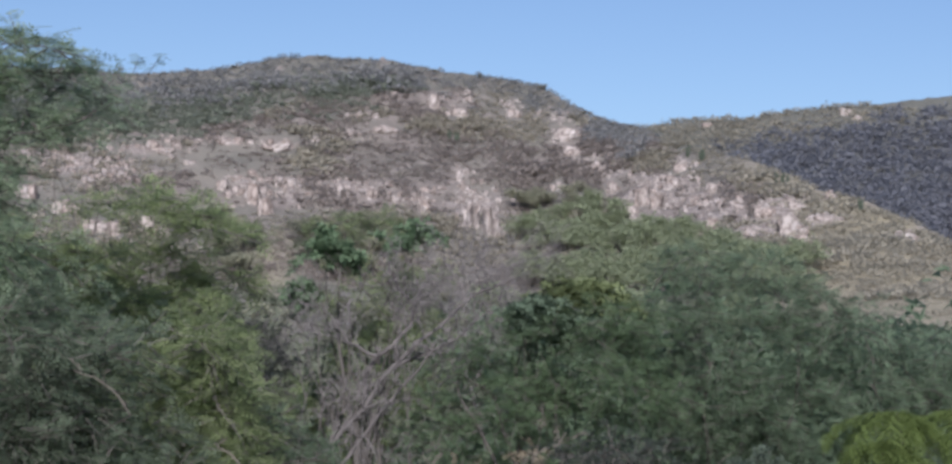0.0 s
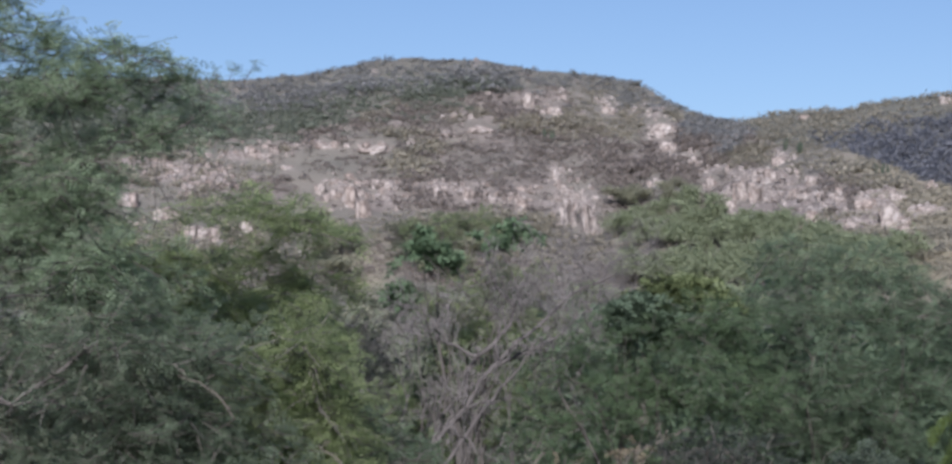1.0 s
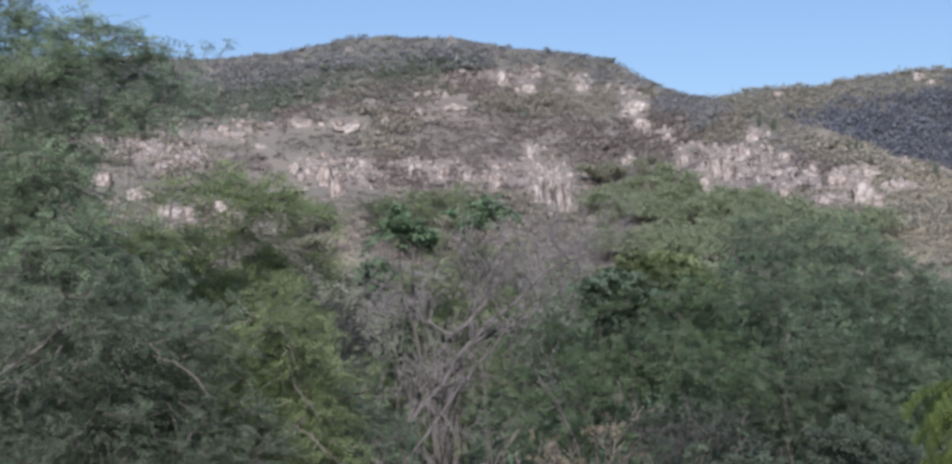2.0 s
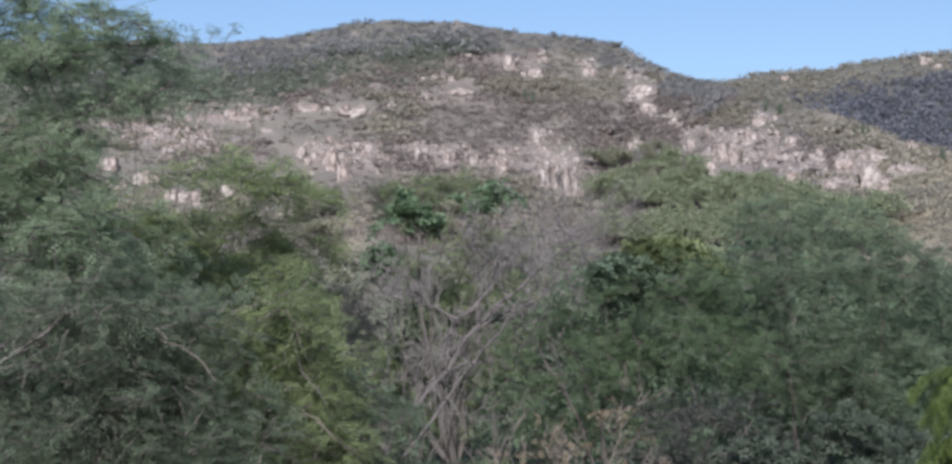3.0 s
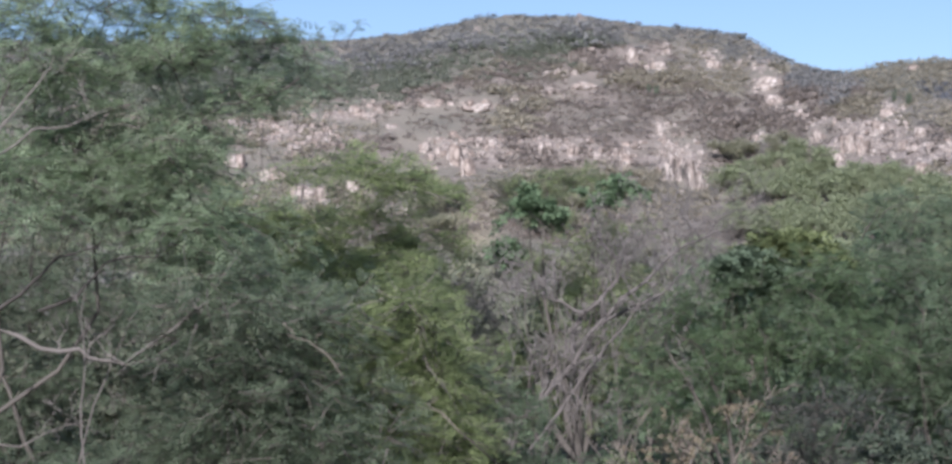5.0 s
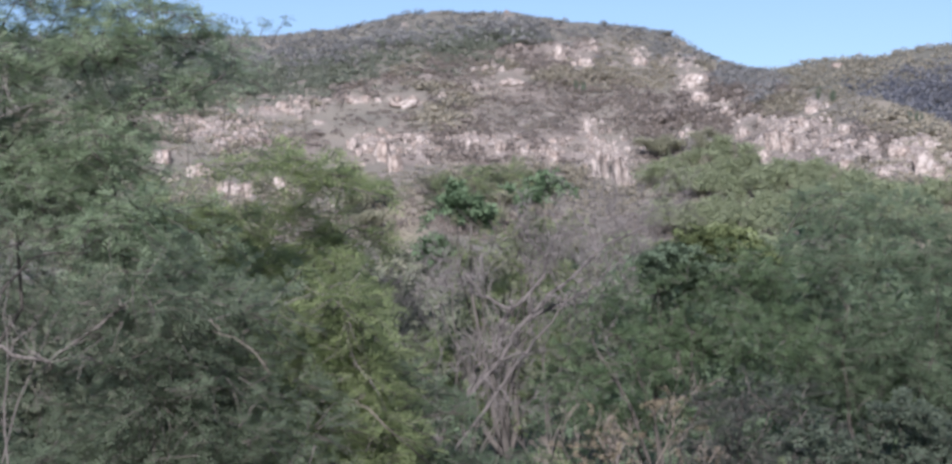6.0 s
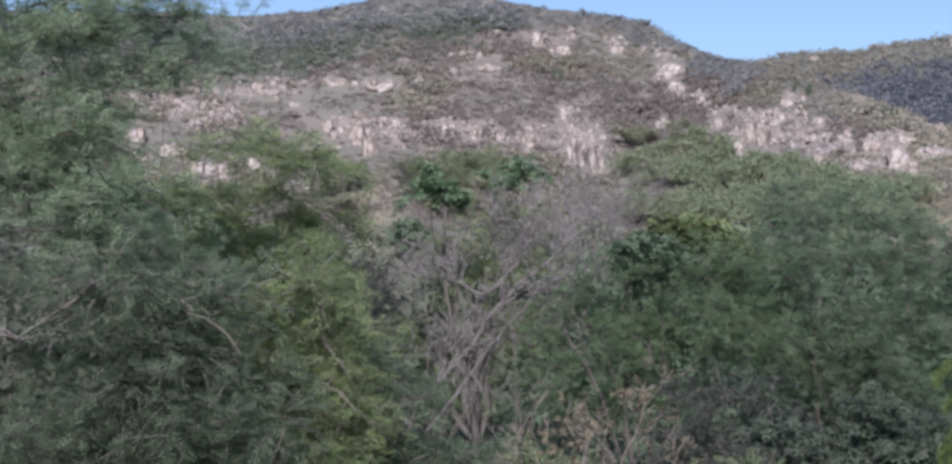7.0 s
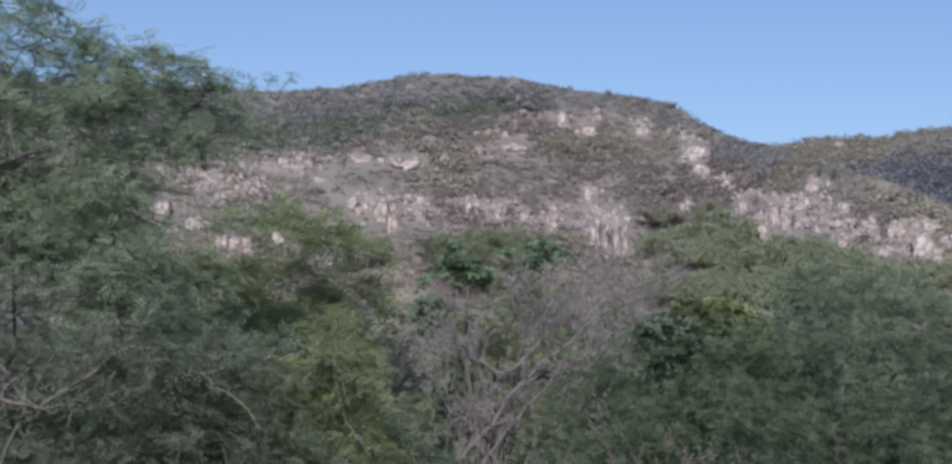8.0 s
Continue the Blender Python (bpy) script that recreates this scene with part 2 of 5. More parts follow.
BARK_PALE = bark_material("weathered_bare_wood", (0.052, 0.045, 0.042), (0.125, 0.111, 0.102))
STEM_TAN = bark_material("dry_pale_stem", (0.088, 0.073, 0.058), (0.165, 0.14, 0.113))
TWIG_MAUVE = bark_material("bare_twigs", (0.082, 0.073, 0.068), (0.158, 0.142, 0.132))

# ---- the land: one sheet from the viewer's bank over the valley and the hills to the horizon ----
CREST_AT = [-40, -24, -18, -13, -9.9, -8.1, -6.4, -5.2, -3.6, -2.45, 0.3, 1.9, 4.26, 5.43, 6.41, 7.0, 8.5, 9.7, 11.2, 12.4, 13.3, 14.3, 15.3, 16.3, 17.2, 18.2, 22, 28, 40]
CREST_RISE = [6.5, 8.3, 8.65, 8.7, 8.85, 8.72, 8.90, 9.07, 9.43, 9.60, 9.55, 9.26, 8.98, 8.68, 8.10, 7.72, 7.42, 6.75, 6.62, 6.36, 5.98, 5.52, 5.2, 4.82, 4.38, 3.8, 2.9, 2.2, 1.5]
FAR_AT = [-60, 0, 8.5, 10.2, 11.8, 13.9, 16, 18.2, 24, 30, 60]
FAR_RISE = [3.0, 6.3, 7.54, 7.73, 7.77, 8.08, 8.22, 8.42, 8.7, 8.4, 3.0]
FOOT_RISE = 2.1
FACE = 165  # depth of the near hill's face on the plan


def crest_dist(a):
    return np.interp(a, [-40, -10, 5, 9.7, 14, 18, 30], [560, 600, 620, 540, 480, 440, 380])


def hill_rise(a, d):
    """The rise at which the near hill's face is seen at that bearing and distance."""
    top, r = np.interp(a, CREST_AT, CREST_RISE), crest_dist(a)
    foot = np.minimum(FOOT_RISE, top * 0.6)
    s = np.clip((d - (r - FACE)) / FACE, 0, 1)
    return foot + (top - foot) * s


def hill_dist(a, rise):
    """The distance at which the near hill's face is seen at that rise."""
    top, r = np.interp(a, CREST_AT, CREST_RISE), crest_dist(a)
    foot = np.minimum(FOOT_RISE, top * 0.6)
    return r - FACE + FACE * np.clip((rise - foot) / (top - foot), 0, 1)


# outcrops: bearing, rise, half width, half height, in degrees
LOWER_ROCKS = [(-11.2, 6.1, 1.1, 0.22), (-9.5, 5.95, 1.1, 0.32), (-8.3, 5.5, 0.9, 0.3), (-7.6, 6.4, 0.9, 0.2), (-6.4, 6.6, 0.6, 0.15),
               (-4.8, 6.76, 0.5, 0.09), (-3.2, 6.74, 0.62, 0.10), (-4.3, 5.2, 0.7, 0.42), (-3.2, 5.25, 0.8, 0.3), (-1.6, 5.3, 0.7, 0.2),
               (-0.3, 5.3, 0.6, 0.22), (1.2, 5.12, 0.7, 0.25), (2.9, 4.8, 0.4, 0.55), (3.6, 4.55, 0.3, 0.55), (4.42, 5.2, 0.14, 0.1), (2.63, 5.95, 0.2, 0.2)]
SUMMIT_ROCKS = [(-1.0, 7.1, 0.4, 0.10), (-0.4, 7.7, 0.5, 0.11), (0.2, 8.4, 0.35, 0.10), (1.72, 8.3, 0.18, 0.22), (2.6, 8.3, 0.25, 0.17),
                (4.2, 8.15, 0.25, 0.13), (5.7, 7.75, 0.4, 0.14), (6.0, 7.15, 0.45, 0.2), (6.7, 6.5, 0.45, 0.22)]
RIGHT_ROCKS = [(7.6, 6.0, 0.5, 0.25), (8.6, 5.5, 0.6, 0.45), (9.1, 5.2, 0.55, 0.4), (9.9, 6.28, 0.4, 0.1), (9.8, 5.6, 0.7, 0.3),
               (10.6, 4.9, 0.5, 0.35), (11.5, 5.0, 0.6, 0.3), (12.6, 4.9, 0.5, 0.3), (13.5, 5.25, 0.4, 0.25), (13.4, 4.2, 0.5, 0.2),
               (12.3, 4.2, 0.7, 0.25), (14.4, 4.6, 0.5, 0.15), (16.8, 4.0, 0.3, 0.08)]
PATCHES = LOWER_ROCKS + SUMMIT_ROCKS + RIGHT_ROCKS


def rockiness(a, e):
    total = np.zeros_like(a)
    for pa, pe, wa, we in PATCHES:
        total = np.maximum(total, (0.72 if pe > 6.45 else 1.0) * np.exp(-((a - pa) / wa) ** 2 * 0.8 - ((e - pe) / we) ** 2 * 0.8))
    return total


# drifts of scrub over the dry middle of the face: bearing, rise, half width, half height, in degrees
DRIFTS = [(-4.6, 6.12, 1.1, 0.3), (-1.7, 6.0, 1.4, 0.32), (0.8, 6.2, 1.3, 0.45), (2.8, 7.0, 1.5, 0.75), (4.5, 6.4, 1.1, 0.6), (7.3, 7.15, 0.9, 0.45),
          (10.9, 6.45, 1.3, 0.4), (12.0, 5.55, 1.0, 0.35), (-7.0, 5.85, 0.9, 0.2), (-2.0, 7.75, 2.2, 0.35), (5.6, 5.3, 1.3, 0.6), (1.0, 7.35, 0.6, 0.2),
          (14.4, 5.3, 1.3, 0.3), (-3.2, 7.1, 1.5, 0.16), (-5.8, 6.6, 0.8, 0.14), (-1.2, 6.7, 1.0, 0.2), (-3.0, 6.45, 0.9, 0.16), (8.3, 6.4, 0.5, 0.25), (-9.2, 5.5, 0.6, 0.2)]


def drift(a, e):
    total = np.zeros_like(a)
    for pa, pe, wa, we in DRIFTS:
        total = np.maximum(total, np.exp(-((a - pa) / wa) ** 2 * 0.9 - ((e - pe) / we) ** 2 * 0.9))
    return total


def scrub_kind(a, d, x, y):
    """Where the near hill's cover is dark and where it is olive; the rest is leafless."""
    e = hill_rise(a, d)
    stray = (vnoise(x * 0.9, y * 0.9, 77) - 0.5) + (vnoise(x * 0.12, y * 0.12, 78) - 0.5)
    green = fbm(x * 0.02, y * 0.02, 51, 3) + stray * 0.16
    top = np.interp(a, CREST_AT, CREST_RISE) - e + stray * 0.9
    dark = top < np.interp(a, [-12, -6, -3, -1, 2, 6, 8.5, 9.5], [2.4, 2.05, 1.75, 1.3, 0.6, 0.45, 0.8, -2.0])
    olive = ~dark & ((green > 0.56) | (e < 4.6) | (a > 12.5) | ((a > 9) & (top < 0.8)) | ((drift(a, e) > 0.35) & (green > 0.44) & (a < 2)))
    return dark, olive


def land(a, d):
    """Height of the land, and how much bare rock it shows, at bearings a (degrees) and distances d."""
    x, y = d * np.sin(np.radians(a)), d * np.cos(np.radians(a))
    front = np.clip((75 - np.abs(a)) / 35, 0, 1)
    # bank under the viewer, valley, slow rise to the hill
    bank = np.interp(d, [0, 3, 14, 30, 90], [0.0, -0.2, -5.2, -5.6, -5.0])
    top, r = np.interp(a, CREST_AT, CREST_RISE), crest_dist(a)
    foot = np.minimum(FOOT_RISE, top * 0.6)
    foot_z = EYE.z + (r - FACE) * np.tan(np.radians(foot))
    z = np.where(d < 90, bank, -5.0 + (foot_z + 5.0) * np.clip((d - 90) / (r - FACE - 90), 0, 1) ** 1.3)
    e = hill_rise(a, d)
    face = EYE.z + d * np.tan(np.radians(e))
    crest_z = EYE.z + r * np.tan(np.radians(top))
    behind = crest_z - 0.42 * (d - r) - 0.0006 * (d - r) ** 2
    near_hill = np.where(d < r, face, behind)
    z = np.where(d < r - FACE, z, np.where(d < r, near_hill, np.maximum(near_hill, np.minimum(crest_z - 2, 25.0))))
    far_r = 1150 + 40 * np.sin(a * 0.4)
    far_top = np.interp(a, FAR_AT, FAR_RISE)
    s = np.clip((d - (far_r - 420)) / 420, 0, 1)
    far_e = 1.6 + (far_top - 1.6) * s ** 0.9
    far_z = EYE.z + d * np.tan(np.radians(far_e))
    far_crest = EYE.z + far_r * np.tan(np.radians(far_top))
    far_z = np.where(d < far_r, far_z, far_crest - 0.3 * (d - far_r))
    z = np.where(d > far_r - 420, np.maximum(z, far_z), z)
    rock = np.zeros_like(z)
    on_face = (d > r - FACE - 8) & (d < r + 30)
    k = rockiness(a, e)
    rough = fbm(x * 0.2, y * 0.2, 3, 4)
    rock = np.where(on_face, np.clip((k * 0.85 - 0.34 + (rough - 0.5) * 2.4) * 2.2, 0, 1), 0)
    hilly = np.clip((d - 120) / 200, 0, 1)
    z = z + hilly * ((fbm(x * 0.02, y * 0.02, 5, 3) - 0.5) * 5 * np.clip((620 - d) / 200, 0.25, 1) + (fbm(x * 0.15, y * 0.15, 9, 3) - 0.5) * 1.6)
    # ledges: rock stands proud in blocks
    blocks = np.floor(vnoise(x * 0.35, y * 0.35, 21) * 4) / 4
    z = z + rock * (blocks * 1.6 + 0.2)
    # a strip of bare sandy ground at the foot of the shoulder
    seen = np.degrees(np.arctan2(z - EYE.z, np.maximum(d, 1.0)))
    rock = np.maximum(rock, np.where(d < r, np.exp(-((a - 17.4) / 1.5) ** 2 - ((seen - 1.6 + 0.21 * (a - 16.1)) / 0.1) ** 2), 0) * 0.6)
    z = np.where(front > 0, -4.0 + (z + 4.0) * np.where(d < 90, 1, front), np.where(d < 14, z, -4.0 + (fbm(x * 0.01, y * 0.01, 2) - 0.5) * 6))
    return z, rock


def land_height(x, y):
    a, d = math.degrees(math.atan2(x, y)), math.hypot(x, y)
    return float(land(np.array([a]), np.array([d]))[0][0])


def build_ground():
    az = np.concatenate([np.arange(-180, -24, 4.0), np.arange(-24, 24, 0.16), np.arange(24, 180, 4.0)])
    ds = np.concatenate([[0.02, 0.5, 1.5], np.geomspace(3, 330, 70)[:-1], np.arange(180, 660, 1.6)[95:], np.arange(660, 760, 8), np.arange(760, 1230, 4.0), np.geomspace(1230, 4800, 24)])
    ds = np.unique(np.round(ds, 2))
    A, D = np.meshgrid(az, ds, indexing="ij")
    Z, rock = land(A, D)
    X, Y = D * np.sin(np.radians(A)), D * np.cos(np.radians(A))
    na, nd = A.shape
    verts = np.stack([X, Y, Z], -1).reshape(-1, 3)
    i, j = np.meshgrid(np.arange(na), np.arange(nd - 1), indexing="ij")
    i2 = (i + 1) % na
    quads = np.stack([i * nd + j, i * nd + j + 1, i2 * nd + j + 1, i2 * nd + j], -1).reshape(-1, 4)
    verts = np.concatenate([verts, [[0, 0, land_height(0, 0.1)]]])
    k = np.arange(0, na, 2)
    quads = np.concatenate([quads, np.stack([np.full_like(k, na * nd), k * nd, (k + 1) * nd, (k + 2) % na * nd], -1)])
    me = mesh_of("ground", verts, quads, True)
    lay = me.attributes.new("bare_rock", "FLOAT", "POINT")
    lay.data.foreach_set("value", np.concatenate([rock.reshape(-1), [0]]).astype(np.float32))
    dark, olive = scrub_kind(A, D, X, Y)
    far = D > crest_dist(A) + 60
    green = np.where(far, 1.0, np.where(dark, 0.8, np.where(A > 11.5, 0.1, np.where(olive, 0.55, 0.75 * drift(A, hill_rise(A, D)))))) * (np.abs(A) < 70)
    lay = me.attributes.new("undergrowth", "FLOAT", "POINT")
    lay.data.foreach_set("value", np.concatenate([green.reshape(-1), [0]]).astype(np.float32))
    hay = np.clip((A - 11.5) / 3, 0, 0.75) * (A < 60) * np.clip((D - 95) / 20, 0, 1) * (D < crest_dist(A) + 20)
    hay = np.maximum(hay, 0.45 * np.exp(-((A + 3.4) / 0.9) ** 2) * np.clip((D - 95) / 20, 0, 1) * np.clip((485 - D) / 20, 0, 1))
    lay = me.attributes.new("dry_grass", "FLOAT", "POINT")
    lay.data.foreach_set("value", np.concatenate([hay.reshape(-1), [0]]).astype(np.float32))
    # darker brown floor in the valley, fading out with distance
    lay = me.attributes.new("dark_floor", "FLOAT", "POINT")
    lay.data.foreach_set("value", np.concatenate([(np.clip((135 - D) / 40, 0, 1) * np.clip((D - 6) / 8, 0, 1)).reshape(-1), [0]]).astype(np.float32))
    me.materials.append(SOIL)
    return tagged(new("ground", me), "dry stony hillside and valley soil with pale rock", "ground", kind="structure")


ground = build_ground()


# ---- rock ----
def boulder_mesh(seed, cuts=9, level=3):
    """A broken block: a ball cut flat on many sides, then roughened."""
    g = np.random.default_rng(seed)
    bm = bmesh.new()
    bmesh.ops.create_icosphere(bm, subdivisions=level, radius=1.0)
    v = np.array([p.co for p in bm.verts])
    flats = [((1, 0, 0), 0.6), ((-1, 0, 0), 0.6), ((0, 1, 0), 0.6), ((0, -1, 0), 0.6), ((0, 0, 1), 0.62), ((0.7, -0.7, 0.1), 0.7), ((-0.7, -0.7, 0.2), 0.7)]
    for axis, h in flats + [(None, 0.8)] * cuts:
        n = g.normal(size=3) if axis is None else np.array(axis) + g.normal(size=3) * 0.16
        n /= np.linalg.norm(n)
        over = np.clip(v @ n - h * g.uniform(0.8, 1.15), 0, None)
        v -= over[:, None] * n
    for p, co in zip(bm.verts, v):
        c = Vector(co)
        p.co = c * (1 + 0.09 * noise.noise(c * 2.5 + Vector((seed, 0, 0))) + 0.05 * noise.noise(c * 6))
    me = bpy.data.meshes.new("rock")
    bm.to_mesh(me)
    bm.free()
    me.materials.append(ROCK)
    return me


STONES = [boulder_mesh(80 + k, 4, 1) for k in range(6)]
SMALL_BOULDERS = [boulder_mesh(60 + k, 6, 2) for k in range(6)]


# single outcrops: bearing, rise, half width and half height in metres
SUMMIT_OUTCROPS = [(1.71, 8.48, 1.9, 2.9), (2.40, 8.08, 3.4, 2.2), (0.13, 7.43, 4.2, 1.4), (6.00, 7.38, 4.7, 2.6), (6.18, 6.84, 3.4, 1.9), (4.26, 8.04, 2.9, 1.7), (7.05, 6.37, 2.6, 1.5)]
SHOULDER_OUTCROPS = [(8.55, 5.51, 2.4, 3.7), (8.96, 5.34, 2.2, 3.6), (9.67, 6.26, 2.6, 1.5), (10.73, 4.61, 1.7, 2.2), (13.15, 4.54, 3.1, 3.1), (10.75, 5.75, 2.4, 1.9), (7.55, 5.65, 2.2, 2.2),
                     (9.43, 5.79, 2.2, 1.9), (14.45, 5.45, 1.2, 1.6), (13.3, 5.05, 2.4, 1.0), (14.2, 4.65, 3.6, 0.7), (12.7, 4.55, 1.6, 1.2), (13.6, 4.15, 1.6, 1.8), (11.6, 5.3, 1.6, 1.4), (16.9, 4.3, 1.2, 0.8), (11.47, 4.01, 2.2, 2.0), (12.42, 4.85, 2.6, 1.7), (8.18, 4.96, 2.0, 2.2), (10.18, 5.35, 2.2, 1.9)]
MIDDLE_OUTCROPS = [(2.57, 6.03, 1.7, 2.4), (5.78, 5.65, 2.2, 1.4), (4.41, 5.20, 1.7, 1.4), (2.85, 4.76, 1.3, 4.6), (3.15, 4.70, 1.0, 4.0), (3.50, 4.65, 1.3, 5.2), (3.80, 4.62, 1.1, 5.6)]
LEFT_OUTCROPS = [(-4.95, 6.78, 3.9, 1.2), (-3.22, 6.73, 5.1, 1.2), (-6.98, 6.48, 3.7, 1.0), (-8.65, 6.47, 2.6, 1.0), (-6.13, 6.09, 2.0, 1.0), (-9.66, 6.02, 2.6, 1.2), (-2.14, 6.96, 1.7, 0.9),
                 (-4.02, 5.12, 2.2, 3.4), (-4.57, 5.31, 1.5, 2.2), (-9.27, 5.44, 2.6, 0.9), (-8.31, 5.12, 2.9, 1.0), (-5.00, 5.45, 1.7, 2.0), (-2.84, 5.44, 2.0, 1.7), (-1.27, 5.39, 1.5, 1.7),
                 (-0.28, 5.29, 2.0, 2.2), (0.50, 5.18, 1.5, 1.9), (-3.63, 4.82, 2.0, 3.1), (1.48, 4.97, 2.0, 2.2)]
FOOT_OUTCROPS = [(-9.0, 4.05, 3.4, 2.6), (-8.4, 3.95, 2.4, 2.2), (-7.4, 4.2, 2.8, 2.6), (-6.8, 3.9, 3.0, 2.6), (-5.6, 3.45, 2.8, 2.2), (-4.5, 3.85, 2.8, 1.8), (-9.9, 4.75, 3.6, 2.2), (-11.2, 5.2, 3.0, 2.6), (-10.7, 4.5, 2.8, 1.9)]
OUTCROPS = SUMMIT_OUTCROPS + SHOULDER_OUTCROPS + MIDDLE_OUTCROPS + LEFT_OUTCROPS + FOOT_OUTCROPS


def crag(base, turn, w, deep, h, label, g, stock, count=6):
    """An outcrop: broken blocks of unlike size, leaning on one another."""
    ob = thing("rock_outcrop", base, label, "rock", "hillside outcrops")
    ob.rotation_euler = (0, 0, turn)
    for k in range(count):
        size = (0.92, 0.74, 0.68, 0.56, 0.48, 0.4)[k]
        x = g.uniform(-0.75, 0.75) * w if k else 0.0
        tall = size * h * g.uniform(0.85, 1.25)
        block = new("block", stock[int(g.integers(0, len(stock)))])
        block.parent = ob
        block.matrix_local = Matrix.LocRotScale((x, g.uniform(-0.5, 0.4) * deep, 0.35 * tall - 0.25 * h + g.uniform(0, 0.25) * h),
                                                Euler((g.uniform(-0.25, 0.25), g.uniform(-0.25, 0.25), g.uniform(-0.6, 0.6))),
                                                Vector((size * w * g.uniform(0.55, 0.85), size * deep * 0.8, tall)) / 0.66)
    return ob


def outcrop_label(w, h):
    shape = "tall pale limestone slabs standing" if h > 1.4 * w else "long pale limestone ledge of broken blocks" if w > 2 * h else "pale weathered limestone outcrop of broken blocks"
    return shape + " on a scrubby hillside"


def place_outcrops():
    g = np.random.default_rng(12)
    for a, e, w, h in OUTCROPS:
        d = float(hill_dist(np.array([a]), np.array([e - math.degrees(h / 480)]))[0])
        x, y = d * math.sin(radians(a)), d * math.cos(radians(a))
        crag((x, y, land_height(x, y) + 0.1 * h), -radians(a) + g.uniform(-0.2, 0.2), w, 0.45 * (w + h), h, outcrop_label(w, h), g, SMALL_BOULDERS)
    # smaller crags strewn over the rocky belts
    for pa, pe, wa, we in PATCHES:
        for k in range(int(1.5 + wa * we * 10)):
            a, e = pa + g.uniform(-1, 1) * wa * 0.9, pe + g.uniform(-1, 1) * we * 0.9
            d = float(hill_dist(np.array([a]), np.array([e]))[0])
            x, y = d * math.sin(radians(a)), d * math.cos(radians(a))
            w, h = g.uniform(0.8, 2.2), g.uniform(0.6, 1.4) * (1.5 if 2.4 < pa < 3.9 and we > 0.5 else 1.0)
            crag((x, y, land_height(x, y)), -radians(a) + g.uniform(-0.4, 0.4), w, 0.5 * (w + h), h, outcrop_label(w, h), g, STONES, 4)


def place_far_outcrops():
    """Pale crags just under the farther hill's crest."""
    g = np.random.default_rng(13)
    for a, d, w, h in ((14.85, 1118, 5.5, 3.2), (15.3, 1112, 3.0, 1.8), (10.55, 1100, 5.0, 1.6)):
        x, y = d * math.sin(radians(a)), d * math.cos(radians(a))
        crag((x, y, land_height(x, y)), 0.3, w, 0.7 * w, h, "pale limestone crag under the farther hill's crest", g, SMALL_BOULDERS)


place_outcrops()
place_far_outcrops()


def place_rocks():
    g = np.random.default_rng(11)
    small = 0
    for pa, pe, wa, we in PATCHES:
        area = wa * we
        for k in range(int(16 + area * 330)):
            a, e = pa + g.normal() * wa * 0.85, pe + g.normal() * we * 0.8
            d = float(hill_dist(np.array([a]), np.array([e]))[0])
            x, y = d * math.sin(radians(a)), d * math.cos(radians(a))
            z = land_height(x, y)
            tall = 1.35 if 2.4 < pa < 3.9 and we > 0.5 else 0.95
            size = min(0.3 + 1.35 * g.uniform() ** 3.0, 1.0 + 9.0 * min(wa * 0.6, we))
            turn = Euler((g.uniform(-0.18, 0.18), g.uniform(-0.18, 0.18), g.uniform(-0.5, 0.5) + math.pi * int(g.integers(0, 4)) / 2))
            wide = g.uniform(0.7, 1.45)
            scale = Vector((size * wide, size / wide, size * tall * g.uniform(0.75, 1.5)))
            m = Matrix.LocRotScale((x, y, z + scale.z * 0.02), turn, scale)
            if small < 290 and size > 0.8:
                ob = new("rock", SMALL_BOULDERS[small % 6])
                ob.parent = ground
                ob.matrix_world = m
                small += 1
            else:
                yield m


def build_loose_rocks():
    vs, fs, at = [], [], 0
    src = []
    for me in STONES:
        src.append((np.array([v.co for v in me.vertices]), np.array([list(p.vertices) for p in me.polygons])))
    for k, m in enumerate(place_rocks()):
        v, f = src[k % 6]
        mm = np.array(m)
        vs.append(v @ mm[:3, :3].T + mm[:3, 3])
        fs.append(f + at)
        at += len(v)
    if vs:
        me = mesh_of("loose_rocks", np.concatenate(vs), np.concatenate(fs))
        me.materials.append(ROCK)
        tagged(new("loose_rocks", me), "broken pale limestone scattered over the slope", "rocks", kind="stuff")


build_loose_rocks()


# ---- scrub on the hills ----
def random_turns(n, g, flat=0.0):
    """n random turns; flat pulls the third axis upright."""
    w = g.normal(size=(n, 3))
    w[:, 2] = np.abs(w[:, 2]) + flat * 2
    w /= np.linalg.norm(w, axis=1)[:, None]
    u = np.cross(w, g.normal(size=(n, 3)))
    u /= np.linalg.norm(u, axis=1)[:, None]
    return np.stack([u, np.cross(w, u), w], -1)


def stamp(template, faces, places, turns, sizes):
    """The template at every place: arrays of verts and faces."""
    n, k = len(places), len(template)
    v = np.einsum("nij,kj->nki", turns, template) * np.asarray(sizes)[:, None, None] + np.asarray(places)[:, None, :]
    f = (np.asarray(faces)[None] + (np.arange(n) * k)[:, None, None]).reshape(-1, len(faces[0]))
    return v.reshape(-1, 3), f


TUFT = np.array([(-0.25, -0.1, 0), (0.4, 0.3, 0.08), (1, 0.1, 0), (0.35, -0.25, 0.08),
                 (0.1, -0.2, 0), (0.1, 0.45, 0.1), (-0.35, 1.0, -0.02), (-0.45, 0.4, 0.1)], float)
TUFT_FACES = [(0, 1, 2, 3), (4, 5, 6, 7)]


LEAFLET = np.array([(-0.5, 0, 0), (0.05, 0.34, 0.08), (0.5, 0, 0), (-0.05, -0.34, 0.08)], float)
LEAFLET_FACES = [(0, 1, 2, 3)]


